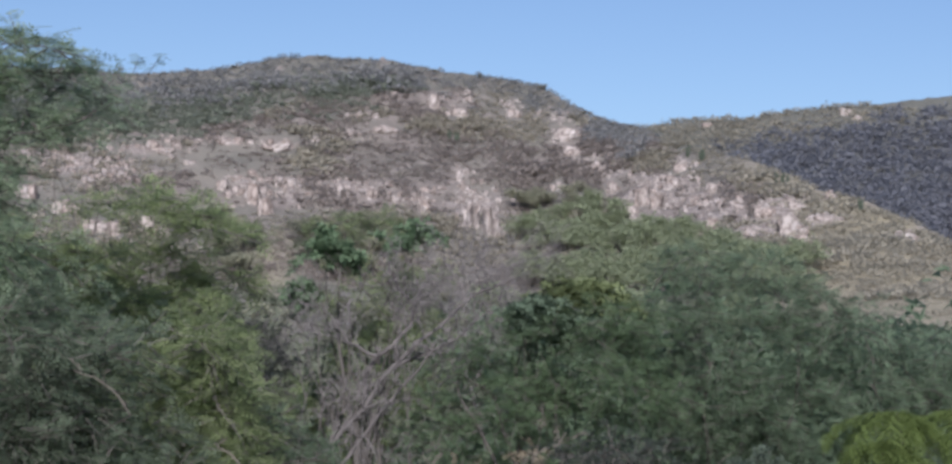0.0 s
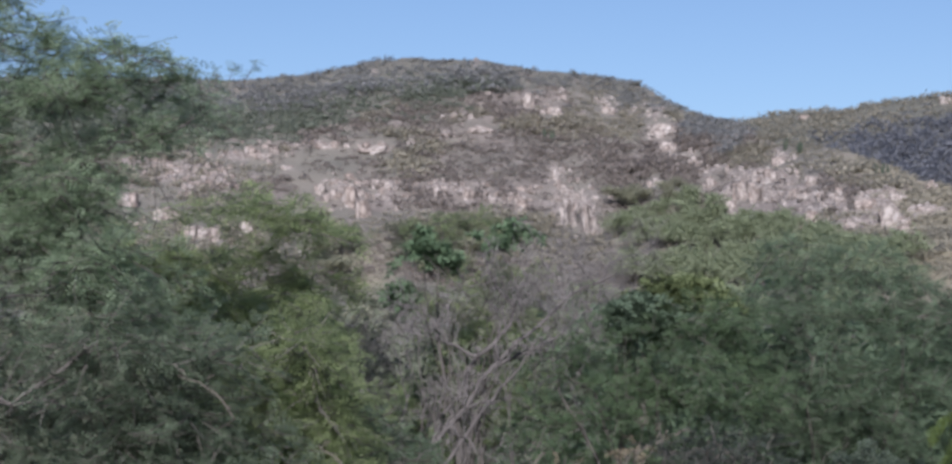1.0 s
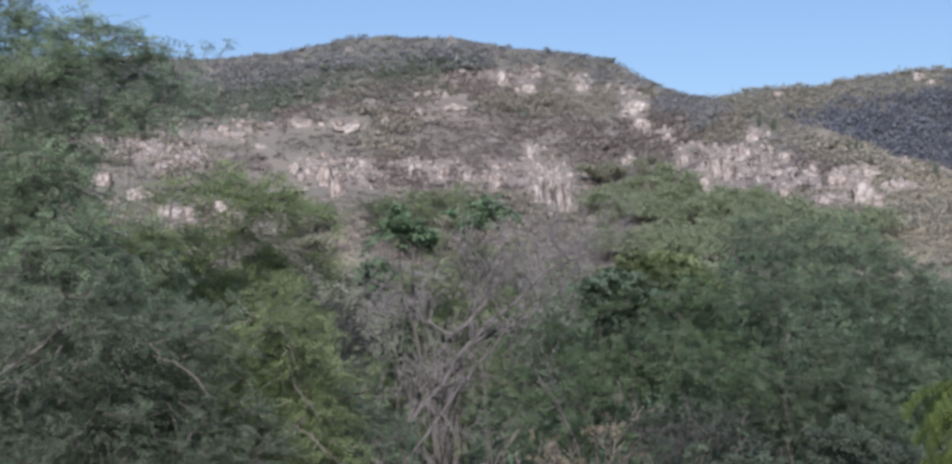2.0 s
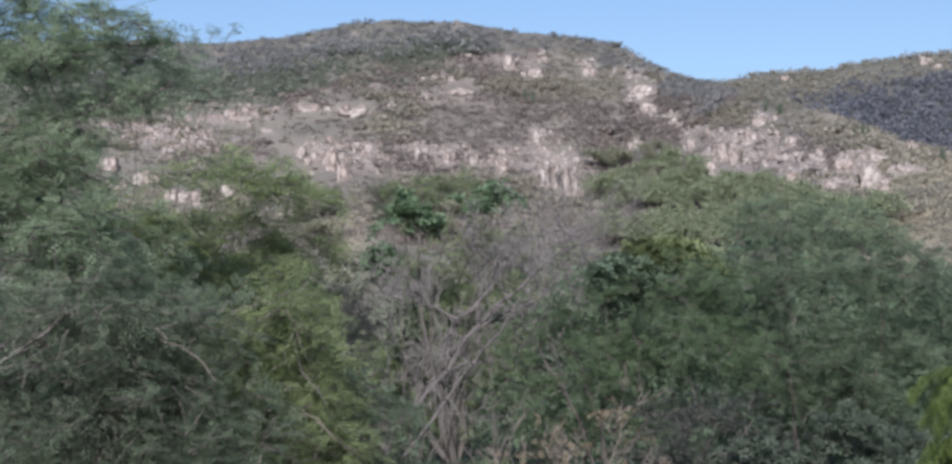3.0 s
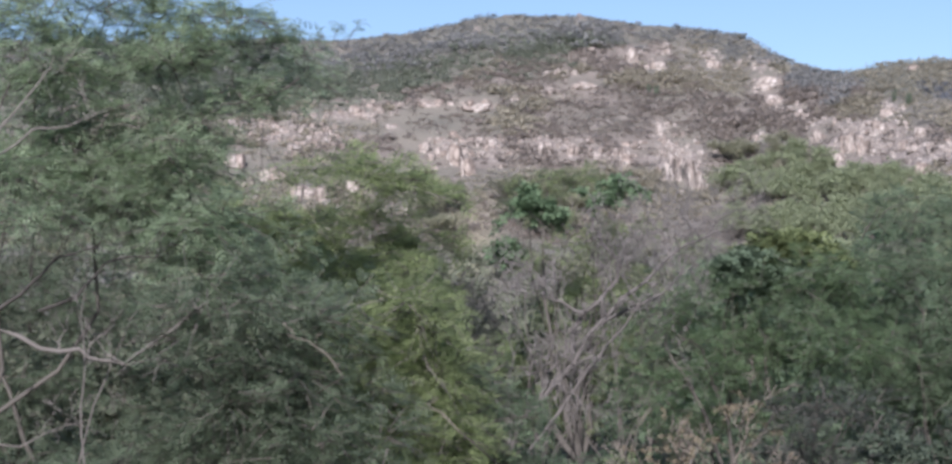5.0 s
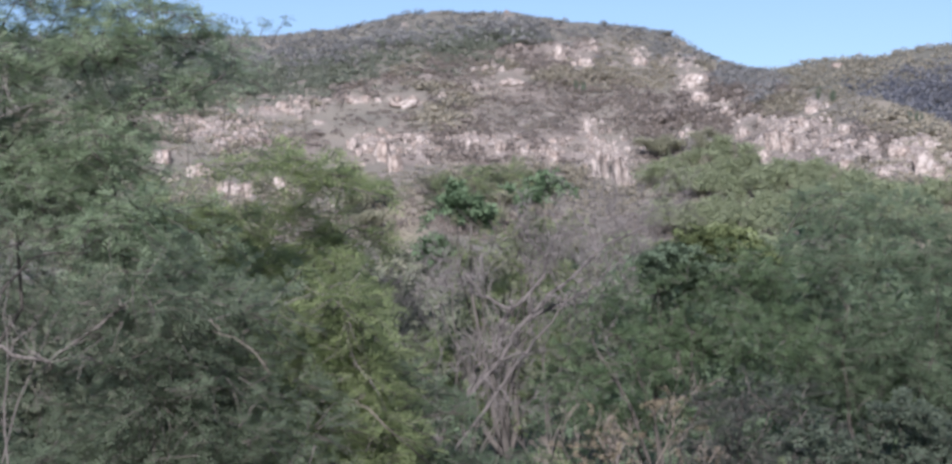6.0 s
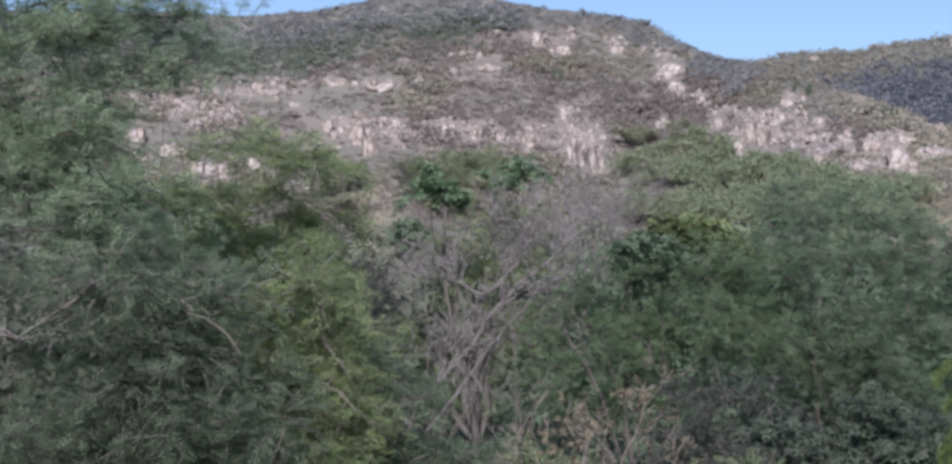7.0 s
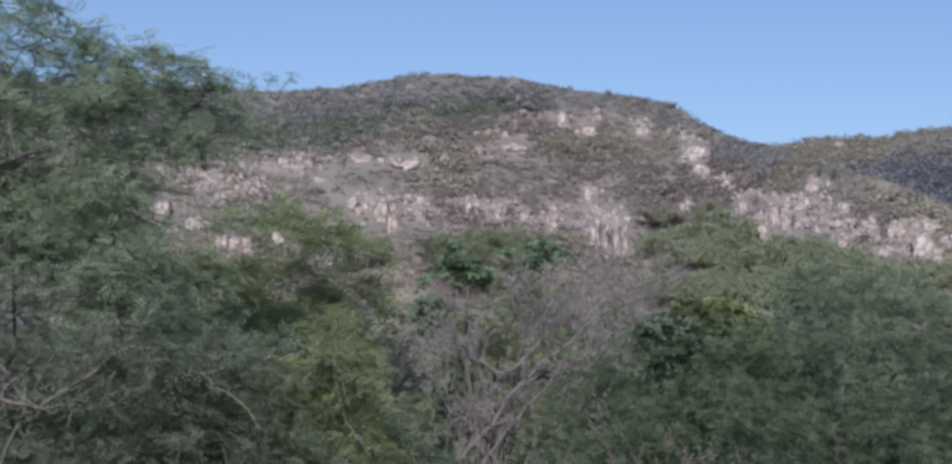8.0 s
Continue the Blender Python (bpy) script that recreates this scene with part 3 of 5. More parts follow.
def scrub(name, spots, heights, mat, label, per=24, seed=1, flat=0.2, leaf=1.0, heads=3):
    """Low bushes at spots (n x 3): small leafy bits spread over a few rounded heads each."""
    g = np.random.default_rng(seed)
    n = len(spots)
    h = np.asarray(heights)[:, None]
    middle = g.normal(size=(n, heads, 3)) * (0.55, 0.55, 0.15) * h[:, :, None]
    middle[:, :, 2] = np.abs(middle[:, :, 2])
    pick = g.integers(0, heads, (n, per))
    centre = np.take_along_axis(middle, pick[:, :, None], 1)
    u = g.normal(size=(n, per, 3))
    u /= np.linalg.norm(u, axis=2)[:, :, None]
    u[:, :, 2] = np.abs(u[:, :, 2])
    p = np.asarray(spots)[:, None, :] + centre + u * (g.uniform(0.1, 1.0, (n, per, 1)) ** 0.5) * h[:, :, None] * (0.75, 0.75, 0.7)
    sizes = (leaf * h * g.uniform(0.3, 0.6, (n, per))).ravel()
    v, f = stamp(LEAFLET, LEAFLET_FACES, p.reshape(-1, 3), random_turns(n * per, g, flat), sizes)
    me = mesh_of(name, v, f)
    me.materials.append(mat)
    return tagged(new(name, me), label, "scrub", kind="stuff")


def scatter(n, a0, a1, pick, seed):
    """n places on the land between bearings a0 and a1, at distances that pick chooses."""
    g = np.random.default_rng(seed)
    a = g.uniform(a0, a1, n)
    d = pick(a, g)
    z, rock = land(a, d)
    return np.stack([d * np.sin(np.radians(a)), d * np.cos(np.radians(a)), z], -1), a, d, rock, g


def build_hill_scrub():
    face = lambda a, g: crest_dist(a) - (FACE - 2) * g.uniform(0, 1, len(a)) ** 0.9
    p, a, d, rock, g = scatter(13500, -20.5, 20.5, face, 31)
    more = scatter(2500, -2.5, 9.5, lambda a, g: hill_dist(a, g.uniform(5.4, 9.0, len(a))), 37)
    high = scatter(4200, -16, 9.5, lambda a, g: crest_dist(a) - g.uniform(0, 0.28, len(a)) * FACE, 38)
    p, a, d, rock = [np.concatenate(u) for u in zip((p, a, d, rock), more[:4], high[:4])]
    e = hill_rise(a, d)
    keep = g.uniform(size=len(a)) < np.where(rock < 0.4, 1.0, np.where(a > 9, 0.15, 0.35))
    for oa, oe, w, h in OUTCROPS:
        keep &= ~((np.abs(a - oa) < math.degrees(w / 500)) & (np.abs(e - oe + 0.1) < math.degrees(h / 500) + 0.12))
    p, a, d, e = p[keep], a[keep], d[keep], e[keep]
    # bushes stand in drifts, with pale soil between them in the dry middle of the face
    group = fbm(p[:, 0] * 0.045, p[:, 1] * 0.045, 91, 3)
    dark, olive = scrub_kind(a, d, p[:, 0], p[:, 1])
    thin = np.where(dark | (e < 4.4) | (olive & (a > 12.5)), 1.0, 0.38 + 1.3 * drift(a, e) + np.clip((group - 0.46) * 4.0, 0, 0.6))
    keep = g.uniform(size=len(a)) < thin
    p, a, d, e, group, dark, olive = [q[keep] for q in (p, a, d, e, group, dark, olive)]
    h = g.uniform(0.8, 1.9, len(a)) * (0.75 + 1.9 * np.clip(group - 0.3, 0, 1)) * np.clip(d / 420, 0.45, 1)
    h *= np.clip(0.4 + (crest_dist(a) - d) / 30, 0.4, 1)
    sandy = (np.abs(a + 3.4) < 0.8) & (e < 3.7) & (g.uniform(size=len(a)) < 0.7)
    olive &= ~sandy
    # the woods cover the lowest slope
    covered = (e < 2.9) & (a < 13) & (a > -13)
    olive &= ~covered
    brown = ~dark & ~olive
    scrub("dry_scrub", p[brown], h[brown], SCRUB_BROWN, "leafless grey-brown thorn scrub on the dry hillside", 24, 1, 0.3)
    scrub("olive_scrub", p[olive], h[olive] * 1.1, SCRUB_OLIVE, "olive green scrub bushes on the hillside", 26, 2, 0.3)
    below = np.interp(a, CREST_AT, CREST_RISE) - e + g.normal(size=len(a)) * 0.25
    green = dark & (a < 1.5) & (below > np.interp(a, [-12, -6, 1.5], [0.9, 1.0, 0.8]))
    dark &= ~green
    scrub("green_scrub", p[green], h[green] * 1.1, SCRUB_GREEN, "soft green scrub on the hill's upper flank", 28, 11, 0.3)
    scrub("dark_scrub", p[dark], h[dark] * 1.2, SCRUB_DARK, "dark green scrub on the upper hillside", 28, 3, 0.3)
    p, a, d, rock, g = scatter(2200, 11, 20.5, lambda a, g: g.uniform(120, 290, len(a)), 35)
    p, a = p[rock < 0.15], a[rock < 0.15]
    scrub("slope_scrub", p, g.uniform(0.4, 1.0, len(a)), SCRUB_OLIVE, "low olive and straw coloured scrub at the slope's foot", 28, 8, 0.3, 0.7)
    crest = lambda a, g: crest_dist(a) + g.uniform(-14, 4, len(a))
    p, a, d, rock, g = scatter(620, -21, 19, crest, 32)
    tall = g.uniform(0.5, 2.0, len(a))
    left = a < 9
    scrub("ridge_scrub", p[left], tall[left], SCRUB_DARK, "dark thorn trees along the hill's crest", 30, 4, 0.5)
    scrub("shoulder_scrub", p[~left], tall[~left] * 0.7, SCRUB_OLIVE, "olive bushes along the hill's lower shoulder", 30, 9, 0.5)
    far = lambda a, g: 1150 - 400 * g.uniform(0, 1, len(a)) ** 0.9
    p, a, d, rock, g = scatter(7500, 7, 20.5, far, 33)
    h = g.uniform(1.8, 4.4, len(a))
    # woods: slope with cloud shade put into its leaf colour; its crest and near end are open olive scrub
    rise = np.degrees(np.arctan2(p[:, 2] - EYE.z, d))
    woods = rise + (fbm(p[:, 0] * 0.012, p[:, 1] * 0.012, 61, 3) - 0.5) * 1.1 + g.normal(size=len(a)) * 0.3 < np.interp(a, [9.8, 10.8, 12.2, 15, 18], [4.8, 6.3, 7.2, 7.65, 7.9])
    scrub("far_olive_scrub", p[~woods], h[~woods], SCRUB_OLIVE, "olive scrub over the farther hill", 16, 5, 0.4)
    scrub("far_shaded_scrub", p[woods], h[woods] * 1.35, FAR_SHADED_SCRUB, "scrub over the farther hill, coloured dark for cloud shade", 20, 6, 0.4)


build_hill_scrub()


def build_undergrowth():
    p, a, d, rock, g = scatter(620, -21, 21, lambda a, g: 24 + 110 * g.uniform(0, 1, len(a)) ** 1.3, 34)
    h = g.uniform(0.9, 2.2, len(a))
    scrub("valley_undergrowth", p, h, LEAF_DARK, "dark green undergrowth on the shaded valley floor", 80, 7, 0.3, 0.45, 5)


build_undergrowth()


# ---- trees ----
def tube(points, radii, sides=6):
    """A tapered round branch through the points."""
    pts = np.asarray(points, float)
    t = np.gradient(pts, axis=0)
    t /= np.linalg.norm(t, axis=1)[:, None] + 1e-9
    ref = np.array((0.31, 0.57, 0.76))
    u = np.cross(t, ref)
    u /= np.linalg.norm(u, axis=1)[:, None] + 1e-9
    w = np.cross(t, u)
    ang = np.arange(sides) / sides * 2 * math.pi
    ring = np.cos(ang)[None, :, None] * u[:, None] + np.sin(ang)[None, :, None] * w[:, None]
    v = (pts[:, None] + ring * np.asarray(radii)[:, None, None]).reshape(-1, 3)
    n = len(pts)
    i, j = np.meshgrid(np.arange(n - 1), np.arange(sides), indexing="ij")
    k = (j + 1) % sides
    f = np.stack([i * sides + j, i * sides + k, (i + 1) * sides + k, (i + 1) * sides + j], -1).reshape(-1, 4)
    return v, f


def joined(pieces):
    vs, fs, at = [], [], 0
    for v, f in pieces:
        vs.append(v)
        fs.append(f + at)
        at += len(v)
    return np.concatenate(vs), np.concatenate(fs)


def bent(a, b, g, bow=0.12, n=7, sag=0.0):
    """A wandering line from a to b."""
    a, b = np.asarray(a, float), np.asarray(b, float)
    t = np.linspace(0, 1, n)[:, None]
    size = np.linalg.norm(b - a)
    wave, lift = g.normal(size=(2, 3)), g.uniform(0, 6.3, 3)
    off = wave[0] * np.sin(t * math.pi) * 1.2 + wave[1] * np.sin(t * 2 * math.pi + lift) * 0.8 + g.normal(size=(n, 3)) * 0.25
    off -= off[:1] * (1 - t) + off[-1:] * t
    line = a * (1 - t) + b * t + off * size * bow / 2.2
    line[:, 2] += sag * size * np.sin(t[:, 0] * math.pi)
    return line


def feather(pairs=4, wide=0.23):
    """A compound leaf one unit long: leaflets in pairs along a drooping rib."""
    v, f = [], []
    for k in range(pairs):
        t = (k + 0.6) / pairs
        base = np.array((t, 0, -0.22 * t * t))
        ln = 0.34 * math.sin(math.pi * (0.22 + 0.72 * t)) + 0.06
        for side in (1, -1):
            tip = base + np.array((0.14, side * ln, -0.05))
            half = np.array((wide / pairs, 0, 0.0))
            i = len(v)
            v += [base, (base + tip) / 2 - half, tip, (base + tip) / 2 + half]
            f.append((i, i + 1, i + 2, i + 3))
    return np.array(v), f


def broad(count=5):
    """A sprig of broad folded leaves, one unit long."""
    v, f = [], []
    for k in range(count):
        ang = k * 2.4
        out = np.array((math.cos(ang), math.sin(ang), 0.15 * math.sin(k * 1.7)))
        side = np.array((-out[1], out[0], 0))
        base, i = out * 0.1, len(v)
        v += [base, base + out * 0.45 + side * 0.24 + (0, 0, 0.07), base + out * 0.95 - (0, 0, 0.14), base + out * 0.45, base + out * 0.45 - side * 0.24 + (0, 0, 0.07)]
        f += [(i, i + 3, i + 2, i + 1), (i, i + 4, i + 2, i + 3)]
    return np.array(v), f


FEATHER, FEATHER_FACES = feather(4)
BROAD, BROAD_FACES = broad()
KINDS = {"feather": (FEATHER, FEATHER_FACES), "broad": (BROAD, BROAD_FACES), "tuft": (TUFT, TUFT_FACES), "frond": feather(8, 0.26)}


def plumes(clumps, g, flat):
    """Breaks round clumps up into small plumes (x, y, z, radius), flattened and spread towards the clump's outside."""
    out = []
    for x, y, z, r in clumps:
        n = max(1, int(round(9 * r)))
        if n == 1:
            out.append((x, y, z, r))
            continue
        u = g.normal(size=(n, 3))
        u /= np.linalg.norm(u, axis=1)[:, None]
        u *= r * g.uniform(0.3, 1.0, (n, 1)) * (1.05, 1.05, 0.85)
        out += [(x + q[0], y + q[1], z + q[2], r * s) for q, s in zip(u, g.uniform(0.34, 0.62, n))]
    return out


def sprays(clumps, g, per, leaves, leaf, reach, kind, flat):
    """Leafy shoots over round clumps (x, y, z, radius): leaf mesh arrays and shoot lines."""
    starts, ways = [], []
    whole = sum(max(4, int(per * (0.12 + 1.35 * c[3] ** 2))) for c in clumps)
    small = plumes(clumps, g, flat)
    share = np.array([c[3] ** 2 + 0.01 for c in small])
    share *= whole / share.sum()
    for (x, y, z, r), n in zip(small, share):
        n = max(3, int(round(n)))
        u = g.normal(size=(n, 3))
        u[:, 2] = u[:, 2] * 0.8 + 0.25
        u /= np.linalg.norm(u, axis=1)[:, None]
        rad = r * g.uniform(0.1, 1.0, (n, 1)) ** 0.6
        starts.append(np.array((x, y, z)) + u * rad * (1 + 0.25 * flat, 1 + 0.25 * flat, 0.9 - 0.6 * flat))
        w = u * (1, 1, 1 - 0.85 * flat) + g.normal(size=(n, 3)) * (0.3, 0.3, 0.3 - 0.18 * flat)
        ways.append(w / np.linalg.norm(w, axis=1)[:, None])
    s, w = np.concatenate(starts), np.concatenate(ways)
    n = len(s)
    t = np.linspace(0.1, 1, leaves)[None, :, None]
    ln = reach * g.uniform(0.5, 1.15, (n, 1, 1))
    along = s[:, None] + w[:, None] * ln * t
    along[:, :, 2] -= (0.30 * ln * t * t)[:, :, 0]
    places = (along + g.normal(size=along.shape) * reach * 0.05).reshape(-1, 3)
    m = n * leaves
    side = np.tile(np.where(np.arange(leaves) % 2, 1.0, -1.0), n)[:, None]
    way = np.repeat(w, leaves, axis=0)
    up = np.array((0, 0, 1.0)) + g.normal(size=(m, 3)) * (0.55 - 0.25 * flat)
    across = np.cross(way, up)
    across /= np.linalg.norm(across, axis=1)[:, None] + 1e-9
    u = way * 0.55 + across * side + g.normal(size=(m, 3)) * 0.3
    u /= np.linalg.norm(u, axis=1)[:, None]
    v = np.cross(up, u)
    v /= np.linalg.norm(v, axis=1)[:, None] + 1e-9
    turns = np.stack([u, v, np.cross(u, v)], -1)
    sizes = leaf * g.uniform(0.6, 1.2, m)
    tv, tf = KINDS[kind]
    return stamp(tv, tf, places, turns, sizes), (s, along[:, -1])


def leafy_tree(name, base, clumps, mat, bark, label, category="tree", group="", seed=1, per=30, leaves=10, leaf=0.24, reach=0.6,
               kind="feather", flat=0.5, thick=0.12, fork=0.35, twigs=True, limbs=99):
    """A tree: tapered trunk, a limb to each clump, and a crown of shoots with many leaves. clumps in world metres (x, y, z, r)."""
    g = np.random.default_rng(seed)
    base = np.asarray(base, float)
    tree = thing(name, base, label, category, group)
    local = [(x - base[0], y - base[1], z - base[2], r) for x, y, z, r in clumps]
    mid = np.mean([c[:3] for c in local], axis=0)
    top = max(c[2] for c in local)
    crotch = np.array((mid[0] * 0.45, mid[1] * 0.45, max(0.5, top * fork)))
    trunk = bent((0, 0, -0.4), crotch, g, 0.10, 8)
    part("trunk", mesh_of("trunk", *tube(trunk, np.linspace(thick, thick * 0.72, 8), 9), True), bark, tree)
    for x, y, z, r in local[:limbs]:
        line = bent(crotch, (x, y, z + 0.3 * r), g, 0.12, 9, 0.04)
        part("limb", mesh_of("limb", *tube(line, np.linspace(thick * 0.45, thick * 0.08, 9), 6), True), bark, tree)
    (v, f), (s, t) = sprays(local, g, per, leaves, leaf, reach, kind, flat)
    part("crown", mesh_of("crown", v, f), mat, tree)
    if twigs:
        lines = [tube(bent(p, q, g, 0.08, 3), (0.010, 0.007, 0.003), 3) for p, q in zip(s, t)]
        tagged(part("twigwork", mesh_of("twigwork", *joined(lines)), bark, tree), kind="stuff")
    return tree


def skyline_fronds(tree, rows, dist, mat, seed, leaf=0.3, n=13):
    """Thin shoots that stand out of the crown and end in a few long compound leaves held flat: rows of bearing and rise of the tip, and of its foot."""
    g = np.random.default_rng(seed)
    tv, tf = KINDS["frond"]
    base = np.array(tree.location)
    for b, e, b0, e0 in rows:
        line = bent(np.array(spot(b0, e0, dist)) - base, np.array(spot(b, e, dist)) - base, g, 0.06, 7, 0.04)
        shoot = part("shoot", mesh_of("shoot", *tube(line, np.linspace(0.009, 0.003, 7), 4)), BARK_DARK, tree)
        at = line[np.linspace(2, 6, n).round().astype(int)]
        way = line[-1] - line[0]
        way /= np.linalg.norm(way)
        u = way * g.uniform(0.2, 1.0, (n, 1)) + g.normal(size=(n, 3)) * (0.8, 0.8, 0.25)
        u[:, 2] *= 0.5
        u /= np.linalg.norm(u, axis=1)[:, None]
        v = np.cross(np.array((0, 0, 1.0)) + g.normal(size=(n, 3)) * 0.3, u)
        v /= np.linalg.norm(v, axis=1)[:, None]
        v, f = stamp(tv, tf, at, np.stack([u, v, np.cross(u, v)], -1), leaf * g.uniform(0.7, 1.15, n))
        tagged(part("foliage", mesh_of("foliage", v, f), mat, shoot), kind="stuff")


def polar_clumps(rows, dist, depth=0.8, seed=3):
    """Clumps from rows of bearing, rise (degrees) and radius (metres) at about one distance."""
    g = np.random.default_rng(seed)
    return [(*spot(b, e, dist + g.uniform(-depth, depth)), r) for b, e, r in rows]


def foot(bearing, dist):
    p = spot(bearing, 0, dist)
    return (p.x, p.y, land_height(p.x, p.y))


# tall feathery thorn tree, close on the viewer's side of the valley
tall_thorn = leafy_tree("thorn_tree", foot(-23, 23), polar_clumps(
    [(-16.4, 10.3, 0.3), (-15.4, 9.9, 0.3), (-14.9, 10.9, 0.22), (-16.0, 11.5, 0.3), (-17.2, 11.6, 0.4), (-14.0, 9.3, 0.3), (-13.2, 9.45, 0.25), (-12.2, 9.5, 0.25), (-11.2, 9.5, 0.22), (-10.5, 9.3, 0.18), (-14.4, 10.4, 0.2), (-13.9, 9.9, 0.18), (-12.8, 8.9, 0.4), (-11.4, 8.8, 0.4), (-9.6, 8.65, 0.25), (-9.3, 8.1, 0.35), (-8.8, 7.7, 0.25), (-10.2, 7.2, 0.3), (-17.8, 10.4, 0.5), (-19.5, 9.5, 0.8), (-17.5, 8.6, 0.75), (-15.2, 8.2, 0.65), (-13.2, 8.0, 0.62), (-11.4, 8.1, 0.55), (-10.2, 7.9, 0.4), (-16.5, 6.2, 0.8),
     (-13.8, 6.1, 0.65), (-11.9, 6.9, 0.4), (-17.5, 3.9, 0.8), (-14.8, 3.9, 0.8), (-12.9, 4.3, 0.5), (-12.6, 2.0, 0.75), (-10.6, 1.8, 0.65), (-13.4, 5.2, 0.5), (-12.5, 5.6, 0.32), (-12.2, 3.1, 0.5), (-14.6, 5.0, 0.7), (-16.2, 4.9, 0.7), (-13.4, 3.4, 0.6)], 22),
    LEAF_FEATHER, BARK_DARK, "tall feathery-leaved thorn tree with a spreading crown", seed=5, per=88, leaves=12, reach=0.55, leaf=0.18, flat=0.75, thick=0.07, fork=0.5, limbs=3)
slender_thorn = leafy_tree("slender_thorn_tree", foot(-9.6, 31), polar_clumps([(-9.3, 8.5, 0.05), (-8.6, 8.5, 0.05), (-9.6, 8.0, 0.2), (-8.6, 8.0, 0.2), (-9.2, 7.0, 0.2)], 31, 0.2),
           LEAF_FEATHER, BARK_DARK, "slender thorn tree with thin flat-topped shoots", seed=30, per=18, leaves=7, leaf=0.25, reach=0.42, flat=0.8, thick=0.03, fork=0.7)
skyline_fronds(tall_thorn, [(-15.0, 11.1, -15.6, 10.2), (-14.4, 10.5, -15.2, 9.9), (-13.7, 9.9, -14.6, 9.4), (-13.9, 10.1, -14.6, 9.7), (-13.1, 9.75, -13.6, 9.2), (-12.3, 9.9, -12.8, 9.2),
                            (-11.4, 9.95, -12.0, 9.3), (-10.6, 9.85, -11.4, 9.3), (-10.3, 9.5, -11.2, 9.1), (-9.6, 9.1, -10.4, 8.7), (-16.0, 11.8, -16.4, 11.0), (-14.9, 9.9, -15.8, 9.6)], 21.6, LEAF_DARK, 51, 0.36)
skyline_fronds(slender_thorn, [(-9.2, 9.05, -9.3, 8.5), (-8.45, 9.15, -8.6, 8.5), (-7.75, 9.3, -8.0, 8.7), (-7.1, 9.4, -7.5, 8.7)], 31, LEAF_DARK, 52, 0.17, 18)
leafy_tree("thorn_tree", foot(-11, 21), polar_clumps(
    [(-11.8, 0.2, 0.7), (-10.2, -0.8, 0.75), (-8.8, 0.3, 0.6), (-9.0, -2.2, 0.75), (-11.2, -2.7, 0.75), (-10.0, -4.4, 0.8), (-12.6, -4.2, 0.7), (-8.0, -4.4, 0.7), (-14.2, -4.9, 0.6), (-16.2, -4.7, 0.65), (-15.2, -6.4, 0.7), (-12.4, -6.4, 0.75), (-9.6, -6.6, 0.75), (-17.6, -6.2, 0.7)], 21),
    LEAF_DUSKY, BARK_DARK, "dark feathery-leaved thorn tree in front of taller ones", seed=6, per=112, leaves=12, leaf=0.17, reach=0.55, thick=0.05, limbs=5)
leafy_tree("thorn_tree", foot(-18.5, 29), polar_clumps(
    [(-20.5, 4.5, 0.9), (-18.8, 2.8, 0.9), (-17.0, 3.6, 0.8), (-15.2, 2.6, 0.8), (-13.4, 2.6, 0.7), (-20.0, 0.6, 1.0), (-18.0, 0.4, 0.95), (-16.0, 0.2, 0.9), (-14.2, 0.4, 0.8),
     (-19.6, -2.2, 1.0), (-17.6, -2.4, 0.95), (-15.6, -2.2, 0.9), (-13.8, -2.2, 0.8), (-19.0, -4.8, 1.0), (-16.8, -5.0, 1.0), (-14.6, -5.0, 0.9)], 29),
    LEAF_DUSKY, BARK_DARK, "dark thorn tree behind crooked grey limbs", seed=8, per=60, leaves=10, leaf=0.21, reach=0.6, limbs=3)
